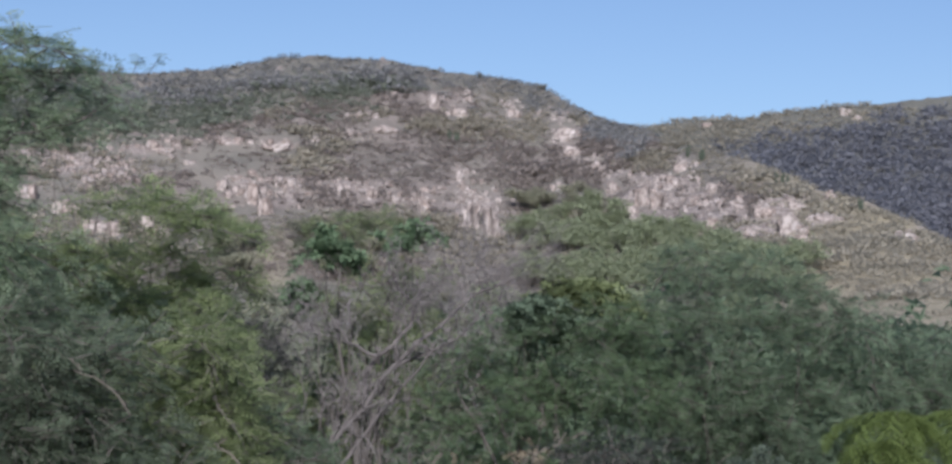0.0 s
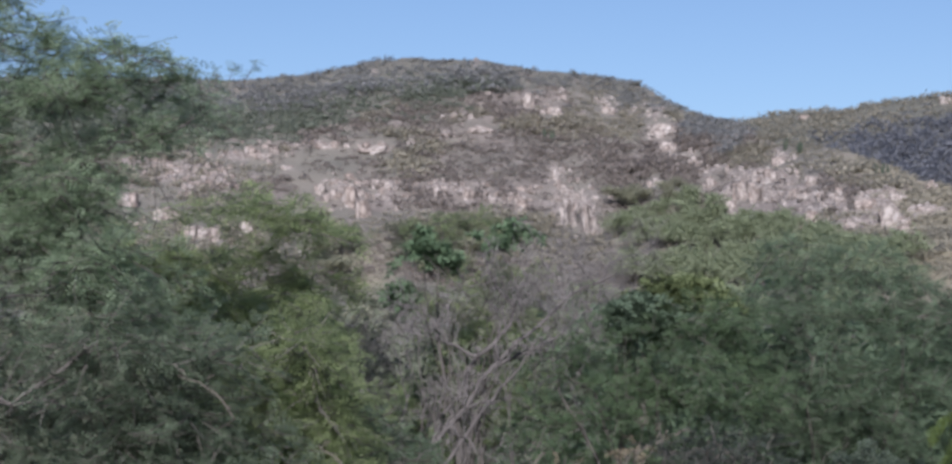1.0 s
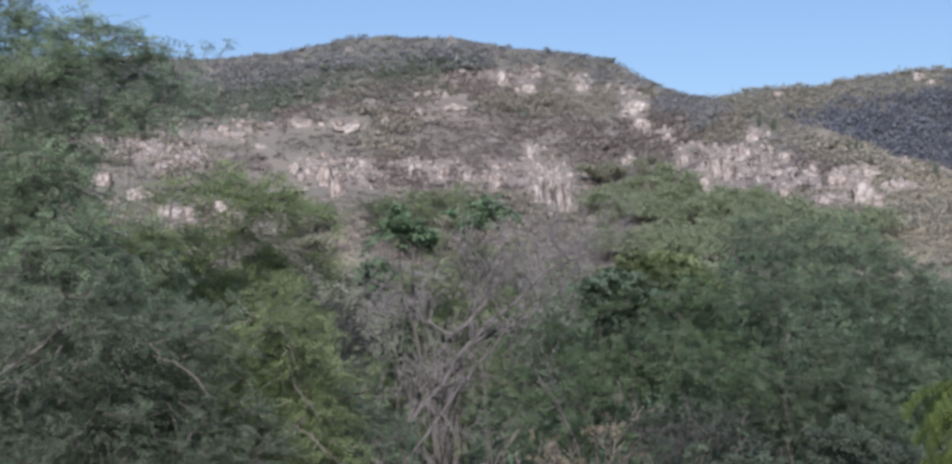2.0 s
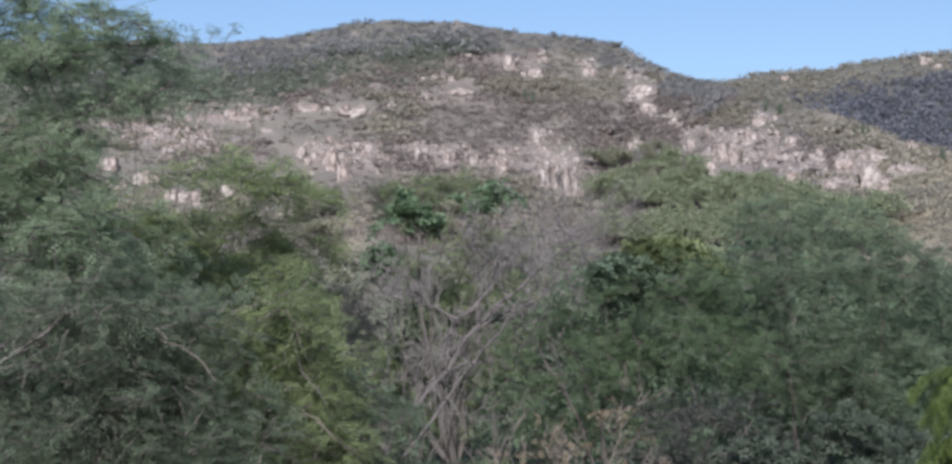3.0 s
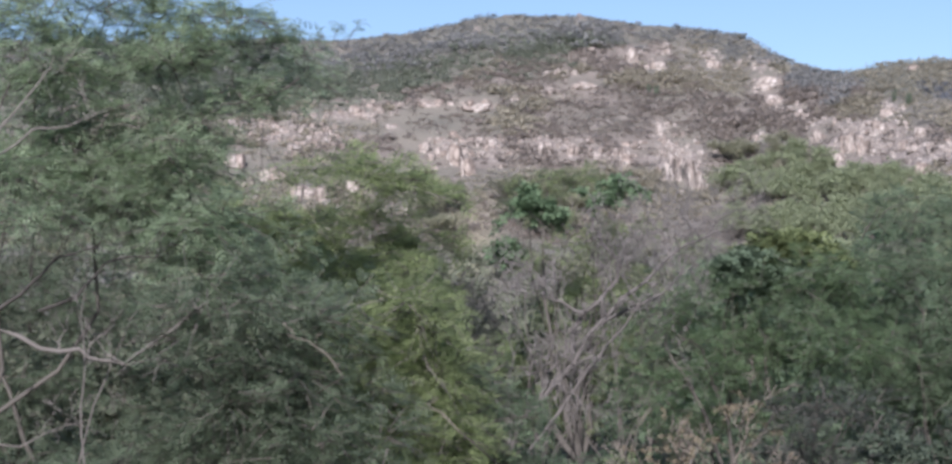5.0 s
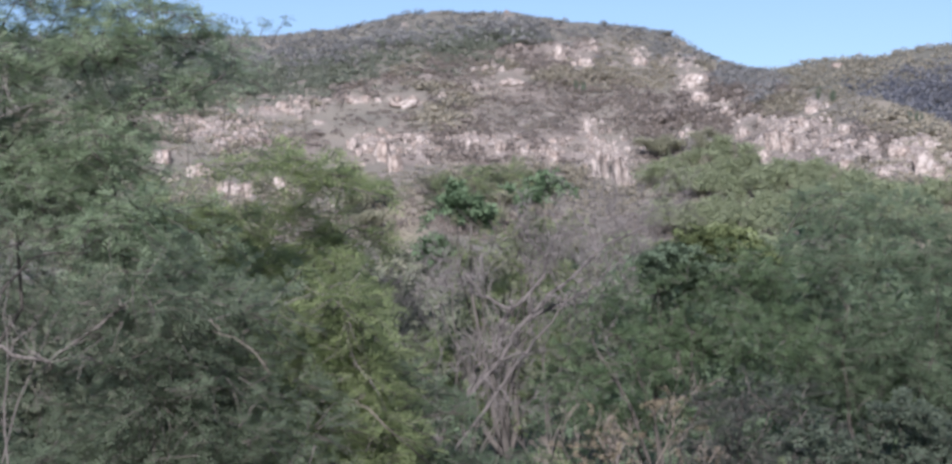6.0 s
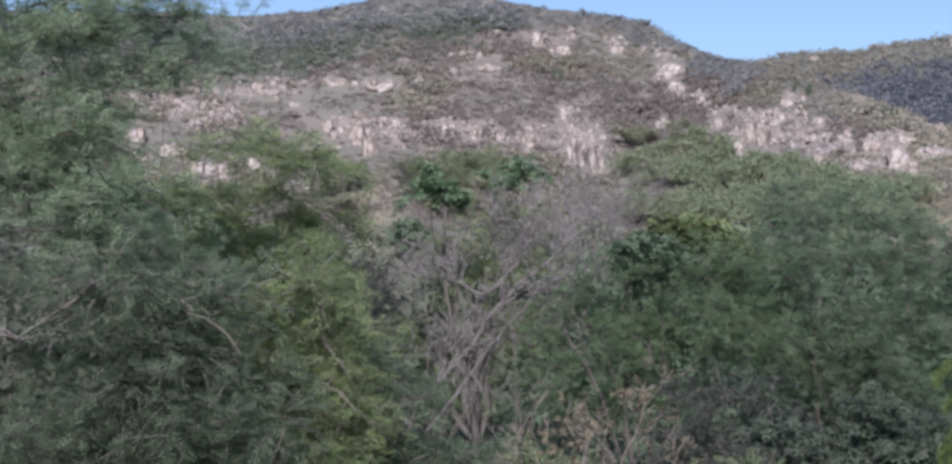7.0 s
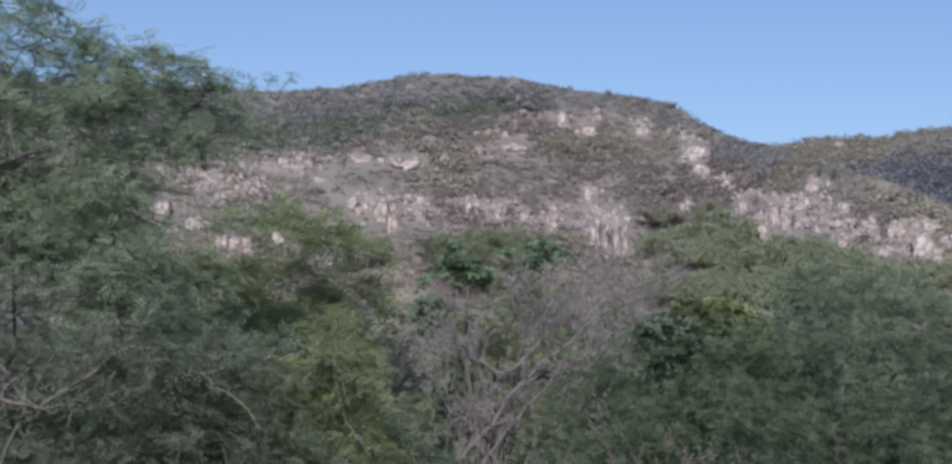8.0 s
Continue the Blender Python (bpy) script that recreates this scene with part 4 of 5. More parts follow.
# olive tree with layered flat sprays
leafy_tree("acacia_tree", foot(-6.4, 28), polar_clumps(
    [(-8.3, 4.7, 0.2), (-7.6, 4.95, 0.2), (-7.2, 4.8, 0.22), (-6.8, 4.95, 0.22), (-6.4, 4.7, 0.24), (-6.0, 4.75, 0.2), (-5.6, 4.4, 0.24), (-5.8, 4.1, 0.2), (-5.2, 4.1, 0.24), (-4.9, 3.8, 0.2), (-8.8, 4.4, 0.12), (-8.0, 4.05, 0.1), (-9.6, 3.5, 0.2), (-7.7, 3.3, 0.2), (-6.4, 3.2, 0.18), (-10.0, 3.2, 0.24), (-9.6, 2.6, 0.52), (-7.8, 2.45, 0.56), (-6.1, 2.3, 0.55), (-5.0, 1.8, 0.5),
     (-8.2, 0.9, 0.8), (-6.5, 0.6, 0.75), (-5.6, -0.8, 0.6), (-7.2, -1.2, 0.75), (-5.8, -2.6, 0.7), (-7.0, -3.4, 0.8), (-5.0, -4.2, 0.7), (-6.4, -5.2, 0.8), (-7.8, -6.2, 0.8), (-5.0, -6.4, 0.8), (-10.5, 3.7, 0.26), (-11.2, 3.5, 0.26), (-11.9, 4.0, 0.2), (-11.0, 4.3, 0.1), (-10.2, 4.3, 0.08), (-11.4, 2.6, 0.45), (-10.6, 2.4, 0.55), (-9.4, 1.4, 0.7)], 28) + polar_clumps(
    [(-7.6, 1.6, 0.5), (-6.2, 1.2, 0.5), (-5.2, 0.4, 0.45), (-7.0, -0.2, 0.5), (-5.6, -0.9, 0.5), (-4.6, -1.4, 0.4), (-6.4, -1.9, 0.5), (-5.2, -2.8, 0.5), (-6.6, -3.6, 0.5), (-4.5, -3.6, 0.4),
     (-8.0, 4.75, 0.14), (-7.3, 4.95, 0.16), (-6.7, 4.75, 0.18), (-6.2, 4.85, 0.14), (-5.8, 4.55, 0.18), (-5.3, 4.3, 0.16), (-5.1, 3.95, 0.16), (-6.9, 4.5, 0.12), (-6.2, 4.4, 0.14), (-9.8, 3.3, 0.22), (-8.6, 3.1, 0.22), (-10.8, 3.4, 0.2)], 26.2, 0.4),
    LEAF_OLIVE, BARK_GREY, "olive green acacia with flat layered sprays", seed=7, per=92, leaves=11, leaf=0.24, flat=0.85, thick=0.05, limbs=4)
leafy_tree("acacia_tree", foot(-5.9, 24.5), polar_clumps(
    [(-6.6, 0.4, 0.5), (-5.4, -0.2, 0.5), (-6.2, -1.2, 0.55), (-4.9, -1.6, 0.5), (-5.8, -2.6, 0.55), (-4.6, -2.8, 0.45), (-5.6, -4.0, 0.55), (-6.6, -4.6, 0.5), (-7.5, -0.6, 0.5), (-7.3, -1.9, 0.5), (-7.5, -3.2, 0.5), (-7.0, -5.6, 0.5), (-5.6, -5.4, 0.5), (-6.4, -2.2, 0.45), (-5.2, -2.2, 0.45), (-6.2, -3.0, 0.45), (-5.8, -4.7, 0.5), (-4.8, -4.8, 0.45), (-6.8, -1.2, 0.4)], 23.6, 0.5),
    LEAF_OLIVE, BARK_GREY, "olive green acacia with loose hanging sprays", seed=40, per=100, leaves=11, leaf=0.19, flat=0.45, thick=0.04, limbs=4)


# bare trees
def grow(g, start, way, length, radius, depth, out, spread=0.6, rise=0.15, kids=3):
    """A branch and its side branches, appended to out."""
    way = way / np.linalg.norm(way)
    end = start + way * length
    n = 6 if depth > 2 else 4
    line = bent(start, end, g, 0.16, n, 0.03)
    sides = 7 if depth > 4 else 5 if depth > 2 else 3
    out.append((depth, tube(line, np.linspace(radius, radius * 0.55, n), sides)))
    if depth == 0:
        return
    for k in range(kids):
        at = line[-1] if k == 0 else line[g.integers(max(1, n // 3), n)]
        w = way + g.normal(size=3) * spread + (0, 0, rise)
        grow(g, at, w, length * g.uniform(0.55, 0.85), max(0.0045, radius * (0.6 if k == 0 else 0.42)), depth - 1, out, spread, rise, kids)


def bare_tree(name, base, limbs, bark, label, seed, depth=4, twig=None, kids=3, spread=0.55, category="bare tree", group="", bow=0.07):
    """A leafless tree from its main limbs: rows of (line of places, radius at the foot, side branches, their length)."""
    g = np.random.default_rng(seed)
    base = np.asarray(base, float)
    tree = thing(name, base, label, category, group)
    for places, r0, count, ln in limbs:
        pts = np.concatenate([bent(p, q, g, bow, 5)[:-1] for p, q in zip(places[:-1], places[1:])] + [[places[-1]]]) - base
        part("limb", mesh_of("limb", *tube(pts, np.linspace(r0, r0 * 0.3, len(pts)), 8), True), bark, tree)
        way = pts[-1] - pts[0]
        way /= np.linalg.norm(way)
        for k in range(count):
            i = int(len(pts) * (0.3 + 0.7 * (k + 0.5) / count))
            w = way * 0.6 + g.normal(size=3) * 0.75 + (0, 0, 0.3)
            fine = []
            grow(g, pts[min(i, len(pts) - 1)], w, ln * g.uniform(0.6, 1.15), r0 * 0.3, depth, fine, spread, kids=kids)
            tagged(part("bough", mesh_of("bough", *joined([t for d, t in fine])), twig or bark, tree), kind="stuff")
    return tree


def line_at(dist, rows):
    """Places from rows of bearing, rise and, where it differs, distance behind dist."""
    return [np.array(spot(row[0], row[1], dist + (row[2] if len(row) > 2 else 0.0))) for row in rows]


bare_tree("bare_limbed_tree", foot(-19, 20), [
    (line_at(20, [(-19.5, -12), (-18.6, -0.3), (-16.0, -1.0), (-14.6, -1.5), (-13.5, -0.7), (-12.0, 0.45)]), 0.034, 6, 0.35),
    (line_at(20.2, [(-14.7, -1.5), (-13.8, -1.35), (-12.9, -1.6)]), 0.02, 3, 0.25),
    (line_at(19.6, [(-15.95, -9), (-15.93, -3.6), (-15.85, -1.0), (-15.8, 1.0)]), 0.013, 2, 0.2),
    (line_at(20.0, [(-18.5, -3.9), (-17.0, -3.6), (-15.6, -3.2)]), 0.011, 3, 0.3),
    (line_at(20.3, [(-16.4, -6), (-15.2, -2.0), (-14.2, 0.2)]), 0.012, 2, 0.25)], BARK_GREY,
    "crooked grey limbs of a half-bare thorn tree", 28, 2, category="tree")
bare_tree("bare_limbed_tree", foot(-20.5, 20.5), [
    (line_at(20.5, [(-20.6, -12), (-19.6, 4.2), (-17.4, 5.9), (-16.3, 6.0), (-15.2, 6.5)]), 0.018, 4, 0.3),
    (line_at(20.6, [(-19.6, 4.2), (-17.2, 7.4), (-16.8, 8.2)]), 0.016, 3, 0.25)], BARK_GREY,
    "thin bare grey limbs reaching through a thorn tree", 29, 2, category="tree")
bare_tree("bare_limbed_tree", foot(-20.8, 20.8), [
    (line_at(20.8, [(-20.8, -12), (-19.4, -0.4), (-17.8, 0.7), (-16.6, 1.9), (-15.4, 2.2)]), 0.036, 5, 0.35),
    (line_at(20.9, [(-17.2, 0.2), (-16.0, 0.7), (-15.2, 1.7), (-14.5, 1.9), (-13.4, 1.9)]), 0.022, 5, 0.3)], BARK_SHADED,
    "arching limbs of a half-bare thorn tree, bark darkened for shade", 38, 2, category="tree")
bare_tree("thorn_branch", foot(-12.9, 21.5), [
    (line_at(21.5, [(-12.9, -11, 0.8), (-12.8, 5.6), (-11.5, 6.75), (-10.0, 7.05), (-9.2, 7.5), (-8.55, 7.85)]), 0.02, 5, 0.2)], BARK_SHADED,
    "thin dark thorn stem bending out of a crown", 39, 2, category="sapling")
bare_tree("dead_sapling", foot(-3.2, 27.5), [
    (line_at(20, [(-3.2, -12, 7.5), (-3.4, -5.2, 7.0), (-3.95, -3.8), (-4.5, -3.2), (-5.05, -2.85)]), 0.016, 3, 0.12)], STEM_TAN,
    "bent pale dead sapling among green bushes", 35, 1, category="sapling")
bare_tree("dead_sapling", foot(-7.2, 25.5), [
    (line_at(19, [(-7.2, -12, 6.5), (-7.2, -4.0, 6.0), (-7.7, -2.0), (-8.6, -1.0), (-9.5, -0.6)]), 0.014, 4, 0.14)], STEM_TAN,
    "crooked pale dead sapling in a thorn tree", 36, 1, category="sapling")
bare_tree("dead_tree", foot(-2.3, 27), [
    (line_at(27, [(-2.3, -11), (-2.4, -4.6), (-1.9, -3.3), (-1.1, -2.5), (0.0, -1.1), (0.95, 0.05), (2.3, 1.25), (4.4, 2.6)]), 0.06, 10, 0.5),
    (line_at(27, [(-0.3, -1.3), (0.0, 0.0), (1.1, 1.0), (1.25, 1.6), (0.65, 2.2), (0.35, 3.1)]), 0.042, 7, 0.42),
    (line_at(26.6, [(-2.2, -6), (-1.6, -4.2), (-0.6, -2.9), (0.5, -1.5), (1.4, -0.4), (2.0, 0.6)]), 0.036, 6, 0.4),
    (line_at(26.8, [(0.0, 0.0), (-0.9, 0.4), (-1.5, 1.2)]), 0.026, 5, 0.38),
    (line_at(27.2, [(0.5, -0.4), (1.6, 0.1), (2.6, 0.6), (3.6, 1.5)]), 0.03, 5, 0.4),
    (line_at(26.9, [(-1.4, -2.9), (-1.2, -1.9), (-0.5, -1.2), (-0.6, -0.2)]), 0.026, 5, 0.3)], BARK_PALE,
    "leaning dead tree with grey bare branches", 44, 4, TWIG_MAUVE, spread=0.75, bow=0.09)
bare_tree("bare_tree", foot(-2.2, 30), [
    (line_at(30, [(-2.2, -9), (-2.3, -3.6), (-3.0, -1.8), (-3.7, -0.6), (-4.4, 0.3)]), 0.02, 10, 0.5),
    (line_at(30, [(-2.3, -3.6), (-3.2, -2.2), (-4.0, -1.3), (-5.0, -0.7)]), 0.016, 8, 0.45),
    (line_at(30.3, [(-2.3, -3.6), (-2.2, -1.4), (-2.7, 0.3)]), 0.016, 5, 0.45)], TWIG_MAUVE,
    "leafless tree with a haze of mauve-grey twigs", 22, 4, spread=0.75)
bare_tree("bare_tree", foot(3.2, 44), [
    (line_at(44, [(3.2, -6), (2.9, -0.5), (3.3, 1.5), (3.4, 3.2)]), 0.05, 12, 0.8),
    (line_at(44, [(3.1, -1), (2.3, 1.0), (2.3, 2.4)]), 0.04, 9, 0.7),
    (line_at(44, [(3.1, -1), (4.0, 0.8), (4.3, 3.0)]), 0.04, 12, 0.8)], TWIG_MAUVE,
    "leafless pinkish grey tree among green ones", 23, 4, spread=0.75)

# dark broad-leaved climbers over an olive tree in the middle
def ragged(rows, count, seed):
    """Many small clumps strewn about a few larger ones (bearing, rise, spread across, spread up)."""
    g = np.random.default_rng(seed)
    out = []
    for b, e, w, h in rows:
        out += [(b + g.normal() * w * 0.5, e + g.normal() * h * 0.5, g.uniform(0.03, 0.10)) for _ in range(count)]
    return out


leafy_tree("vine_covered_tree", foot(-1.2, 38), polar_clumps(ragged([(-1.5, 3.4, 0.75, 0.5), (-0.9, 3.15, 0.8, 0.5), (-2.4, 1.9, 0.3, 0.7)], 12, 1), 38, 0.3),
           LEAF_BROAD, BARK_DARK, "dark green broad-leaved climber on a tree", seed=9, per=30, leaves=5, leaf=0.13, reach=0.3, kind="broad", flat=0.3, thick=0.05, twigs=False, limbs=6)
leafy_tree("vine_covered_tree", foot(1.2, 39), polar_clumps(ragged([(0.8, 3.65, 0.6, 0.25), (1.5, 3.95, 0.6, 0.4)], 10, 2), 39, 0.3),
           LEAF_BROAD, BARK_DARK, "dark green broad-leaved treetop behind a bare tree", seed=10, per=30, leaves=5, leaf=0.13, reach=0.3, kind="broad", flat=0.3, thick=0.05, twigs=False, limbs=5)
leafy_tree("olive_tree", foot(0.0, 41), polar_clumps([(-2.1, 3.8, 0.32), (-1.6, 4.25, 0.34), (-0.8, 4.45, 0.34), (0.0, 4.3, 0.34), (0.7, 4.1, 0.3), (-0.3, 3.5, 0.5), (-1.3, 1.6, 0.7), (0.2, 2.4, 0.7), (1.4, 2.6, 0.65), (0.6, 1.0, 0.8), (-0.8, 0.2, 0.8), (1.6, 0.8, 0.7), (0.0, -1.2, 0.9), (-1.8, -1.6, 0.8), (1.2, -1.0, 0.8), (-0.6, -3.0, 0.9)], 41),
           LEAF_OLIVE, BARK_DARK, "olive green tree behind bare branches", seed=11, per=52, leaves=9, leaf=0.22)
leafy_tree("low_bush", foot(-3.2, 25), polar_clumps([(-3.3, -2.6, 0.5), (-2.4, -3.6, 0.55), (-3.8, -4.2, 0.6), (-2.6, -5.0, 0.6), (-1.6, -5.6, 0.5), (-4.4, -5.6, 0.6), (-0.6, -6.2, 0.5), (0.5, -5.6, 0.4), (-0.4, -4.9, 0.35), (1.2, -6.6, 0.5)], 25),
           LEAF_DARK, BARK_DARK, "dark feathery bush at the foot of a dead tree", "bush", seed=12, per=115, leaves=10, leaf=0.16, reach=0.5)

leafy_tree("low_bush", foot(-5.4, 22.5), polar_clumps([(-6.2, -4.6, 0.5), (-5.2, -5.2, 0.5), (-4.4, -4.3, 0.4), (-5.6, -6.2, 0.5), (-4.2, -5.9, 0.5), (-6.9, -6.3, 0.5), (-7.6, -5.3, 0.5), (-8.6, -6.2, 0.5), (-3.4, -6.6, 0.45), (-6.0, -3.6, 0.4), (-9.4, -5.2, 0.5)], 22.5, 0.5),
           LEAF_OLIVE, BARK_DARK, "olive green feathery bush under an acacia", "bush", seed=37, per=80, leaves=10, leaf=0.17, reach=0.5, flat=0.6, limbs=4)

# the broad dark trees over the valley
leafy_tree("valley_tree", foot(5.8, 34), polar_clumps([(2.4, -0.4, 0.6), (3.4, 0.5, 0.65), (4.6, 0.6, 0.7), (5.4, 1.2, 0.5), (6.6, 0.5, 0.9), (8.2, 1.0, 0.8), (2.2, -1.9, 0.75), (3.9, -1.4, 0.9), (5.7, -1.4, 1.0), (7.8, -1.3, 1.0), (3.2, -3.2, 0.8), (5.2, -3.2, 0.8)], 34),
           LEAF_VALLEY, BARK_DARK, "broad dark green tree with fine leaves", seed=13, per=76, leaves=10, leaf=0.22, group="valley trees", limbs=4)
leafy_tree("yellowing_treetop", foot(6.0, 37), polar_clumps([(5.6, 1.9, 0.26), (6.1, 2.1, 0.26), (6.7, 2.0, 0.34), (7.3, 1.85, 0.3), (7.8, 1.6, 0.22), (6.5, 1.5, 0.34)], 34.6, 0.3),
           LEAF_YELLOW, BARK_DARK, "yellow-green treetop between darker trees", seed=14, per=200, leaves=7, leaf=0.12, thick=0.05, reach=0.4, kind="broad", flat=0.3, twigs=False)
leafy_tree("dark_treetop", foot(5.2, 36), polar_clumps(ragged([(5.1, 1.75, 0.35, 0.45), (5.5, 1.15, 0.9, 0.4), (6.6, 0.95, 1.1, 0.35)], 7, 3), 33.6, 0.3),
           LEAF_DEEP, BARK_DARK, "very dark broad-leaved treetop", seed=15, per=80, leaves=6, leaf=0.11, reach=0.4, kind="broad", flat=0.5, thick=0.05, twigs=False, limbs=5)
leafy_tree("valley_tree", foot(11.4, 36), polar_clumps([(9.4, 2.8, 0.7), (10.6, 2.9, 0.65), (11.8, 2.9, 0.7), (13.0, 2.5, 0.7), (9.6, 1.2, 0.9), (11.4, 1.2, 1.0), (13.2, 0.9, 1.0), (14.4, 1.3, 0.7), (10.2, -0.8, 1.1), (12.4, -1.0, 1.1), (14.3, -0.8, 1.0), (11.2, -2.8, 1.1), (13.4, -2.9, 1.1), (9.0, -0.2, 0.8), (9.6, -2.2, 0.8), (8.7, -2.0, 0.7), (13.8, 2.0, 0.6), (14.6, 1.8, 0.55), (15.5, 1.35, 0.5)], 36),
           LEAF_DARK, BARK_DARK, "broad dark green tree with fine leaves", seed=16, per=70, leaves=10, leaf=0.22, group="valley trees", limbs=4)
leafy_tree("valley_tree", foot(17.4, 38), polar_clumps([(15.4, 0.9, 0.65), (16.5, 0.5, 0.65), (17.7, 0.2, 0.7), (19.2, 0.0, 0.8), (15.8, -0.8, 0.9), (17.6, -1.2, 0.9), (19.6, -1.5, 1.0), (16.4, -2.8, 1.0), (18.4, -3.2, 1.0)], 38),
           LEAF_DARK, BARK_DARK, "broad dark green tree with fine leaves", seed=17, per=66, leaves=10, leaf=0.22, group="valley trees", limbs=4)
# lower bushes
leafy_tree("low_bush", foot(12.0, 24), polar_clumps([(10.4, -4.6, 0.5), (11.6, -4.2, 0.55), (12.8, -4.4, 0.55), (14.0, -4.0, 0.5), (13.2, -5.4, 0.55), (11.4, -5.8, 0.6), (15.2, -4.6, 0.6), (14.6, -6.0, 0.6), (16.8, -4.8, 0.6)], 24),
           LEAF_GREY, BARK_DARK, "grey-green broad-leaved bush under the valley trees", "bush", seed=18, per=105, leaves=9, leaf=0.09, reach=0.4, kind="broad", flat=0.2, thick=0.05, limbs=4)
leafy_tree("low_bush", foot(8.4, 21), polar_clumps([(7.7, -5.6, 0.16), (8.4, -5.35, 0.14), (8.9, -5.7, 0.14), (6.6, -6.4, 0.2), (8.2, -6.4, 0.25), (9.6, -6.5, 0.2)], 21),
           LEAF_OLIVE, BARK_DARK, "yellow-green fine-leaved bush in the valley scrub", "bush", seed=19, per=90, leaves=8, leaf=0.13, reach=0.35, flat=0.7)

# bush added in a shadowy gap, its shade painted into the leaves
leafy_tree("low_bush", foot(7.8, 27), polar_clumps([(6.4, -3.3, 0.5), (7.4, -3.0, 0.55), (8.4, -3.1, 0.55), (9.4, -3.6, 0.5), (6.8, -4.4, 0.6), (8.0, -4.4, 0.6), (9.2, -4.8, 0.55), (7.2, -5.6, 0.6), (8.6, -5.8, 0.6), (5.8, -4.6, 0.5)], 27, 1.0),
           LEAF_SHADE, BARK_DARK, "added thicket under the valley trees, leaves coloured dark for shade", "bush", seed=20, per=62, leaves=9, leaf=0.15, reach=0.45)
leafy_tree("low_bush", foot(2.2, 18.4), polar_clumps([(0.7, -5.5, 0.14), (1.3, -5.0, 0.12), (1.9, -5.4, 0.16), (2.6, -5.6, 0.16), (3.3, -5.9, 0.18), (1.2, -6.2, 0.22), (2.4, -6.6, 0.24), (0.2, -6.2, 0.2), (3.8, -6.7, 0.24)], 18.4, 0.3),
           LEAF_OLIVE, BARK_DARK, "yellow-green fine-leaved bush behind a dry shrub", "bush", seed=21, per=85, leaves=8, leaf=0.13, reach=0.3, flat=0.7)


def dry_shrub():
    """Bare pale stems with sparse withered leaves."""
    base = foot(3.9, 14)
    tree = bare_tree("dry_shrub", base, [
        (line_at(17, [(4.2, -12), (4.5, -5.4), (5.0, -4.2), (5.2, -3.0)]), 0.012, 7, 0.24),
        (line_at(17, [(4.1, -11), (3.4, -5.2), (3.0, -4.6), (2.7, -3.9)]), 0.011, 6, 0.22),
        (line_at(17.2, [(3.9, -11), (2.0, -5.6), (1.7, -5.0), (1.5, -4.5)]), 0.010, 6, 0.26),
        (line_at(17.0, [(4.1, -11), (4.0, -5.6), (3.9, -4.8), (4.1, -4.0)]), 0.010, 6, 0.26),
        (line_at(16.8, [(4.2, -11), (5.8, -5.8), (6.3, -5.0)]), 0.010, 6, 0.24),
        (line_at(17.1, [(3.9, -11), (0.9, -6.6), (0.8, -5.8)]), 0.010, 5, 0.22)], STEM_TAN,
        "dry shrub with pale stems and withered tan leaves", 24, 2, spread=0.42, category="shrub")
    g = np.random.default_rng(25)
    rows = [(5.3, -2.9, 0.16), (5.5, -3.4, 0.18), (4.9, -3.5, 0.18), (5.2, -4.0, 0.24), (2.7, -3.8, 0.16), (3.0, -4.3, 0.2), (2.3, -4.4, 0.18), (4.0, -4.2, 0.16), (1.6, -4.6, 0.18), (3.6, -5.1, 0.3), (1.7, -5.3, 0.26), (5.9, -4.9, 0.24), (2.6, -5.9, 0.36), (4.5, -5.6, 0.36), (1.0, -5.9, 0.26), (3.2, -6.6, 0.45), (1.4, -6.8, 0.4), (5.4, -6.3, 0.36)]
    cl = [(x - base[0], y - base[1], z - base[2], r) for x, y, z, r in polar_clumps(rows, 17, 0.3)]
    (v, f), _ = sprays(cl, g, 50, 5, 0.034, 0.16, "broad", 0.1)
    part("foliage", mesh_of("foliage", v, f), LEAF_DRY, tree, "withered tan leaves")


dry_shrub()


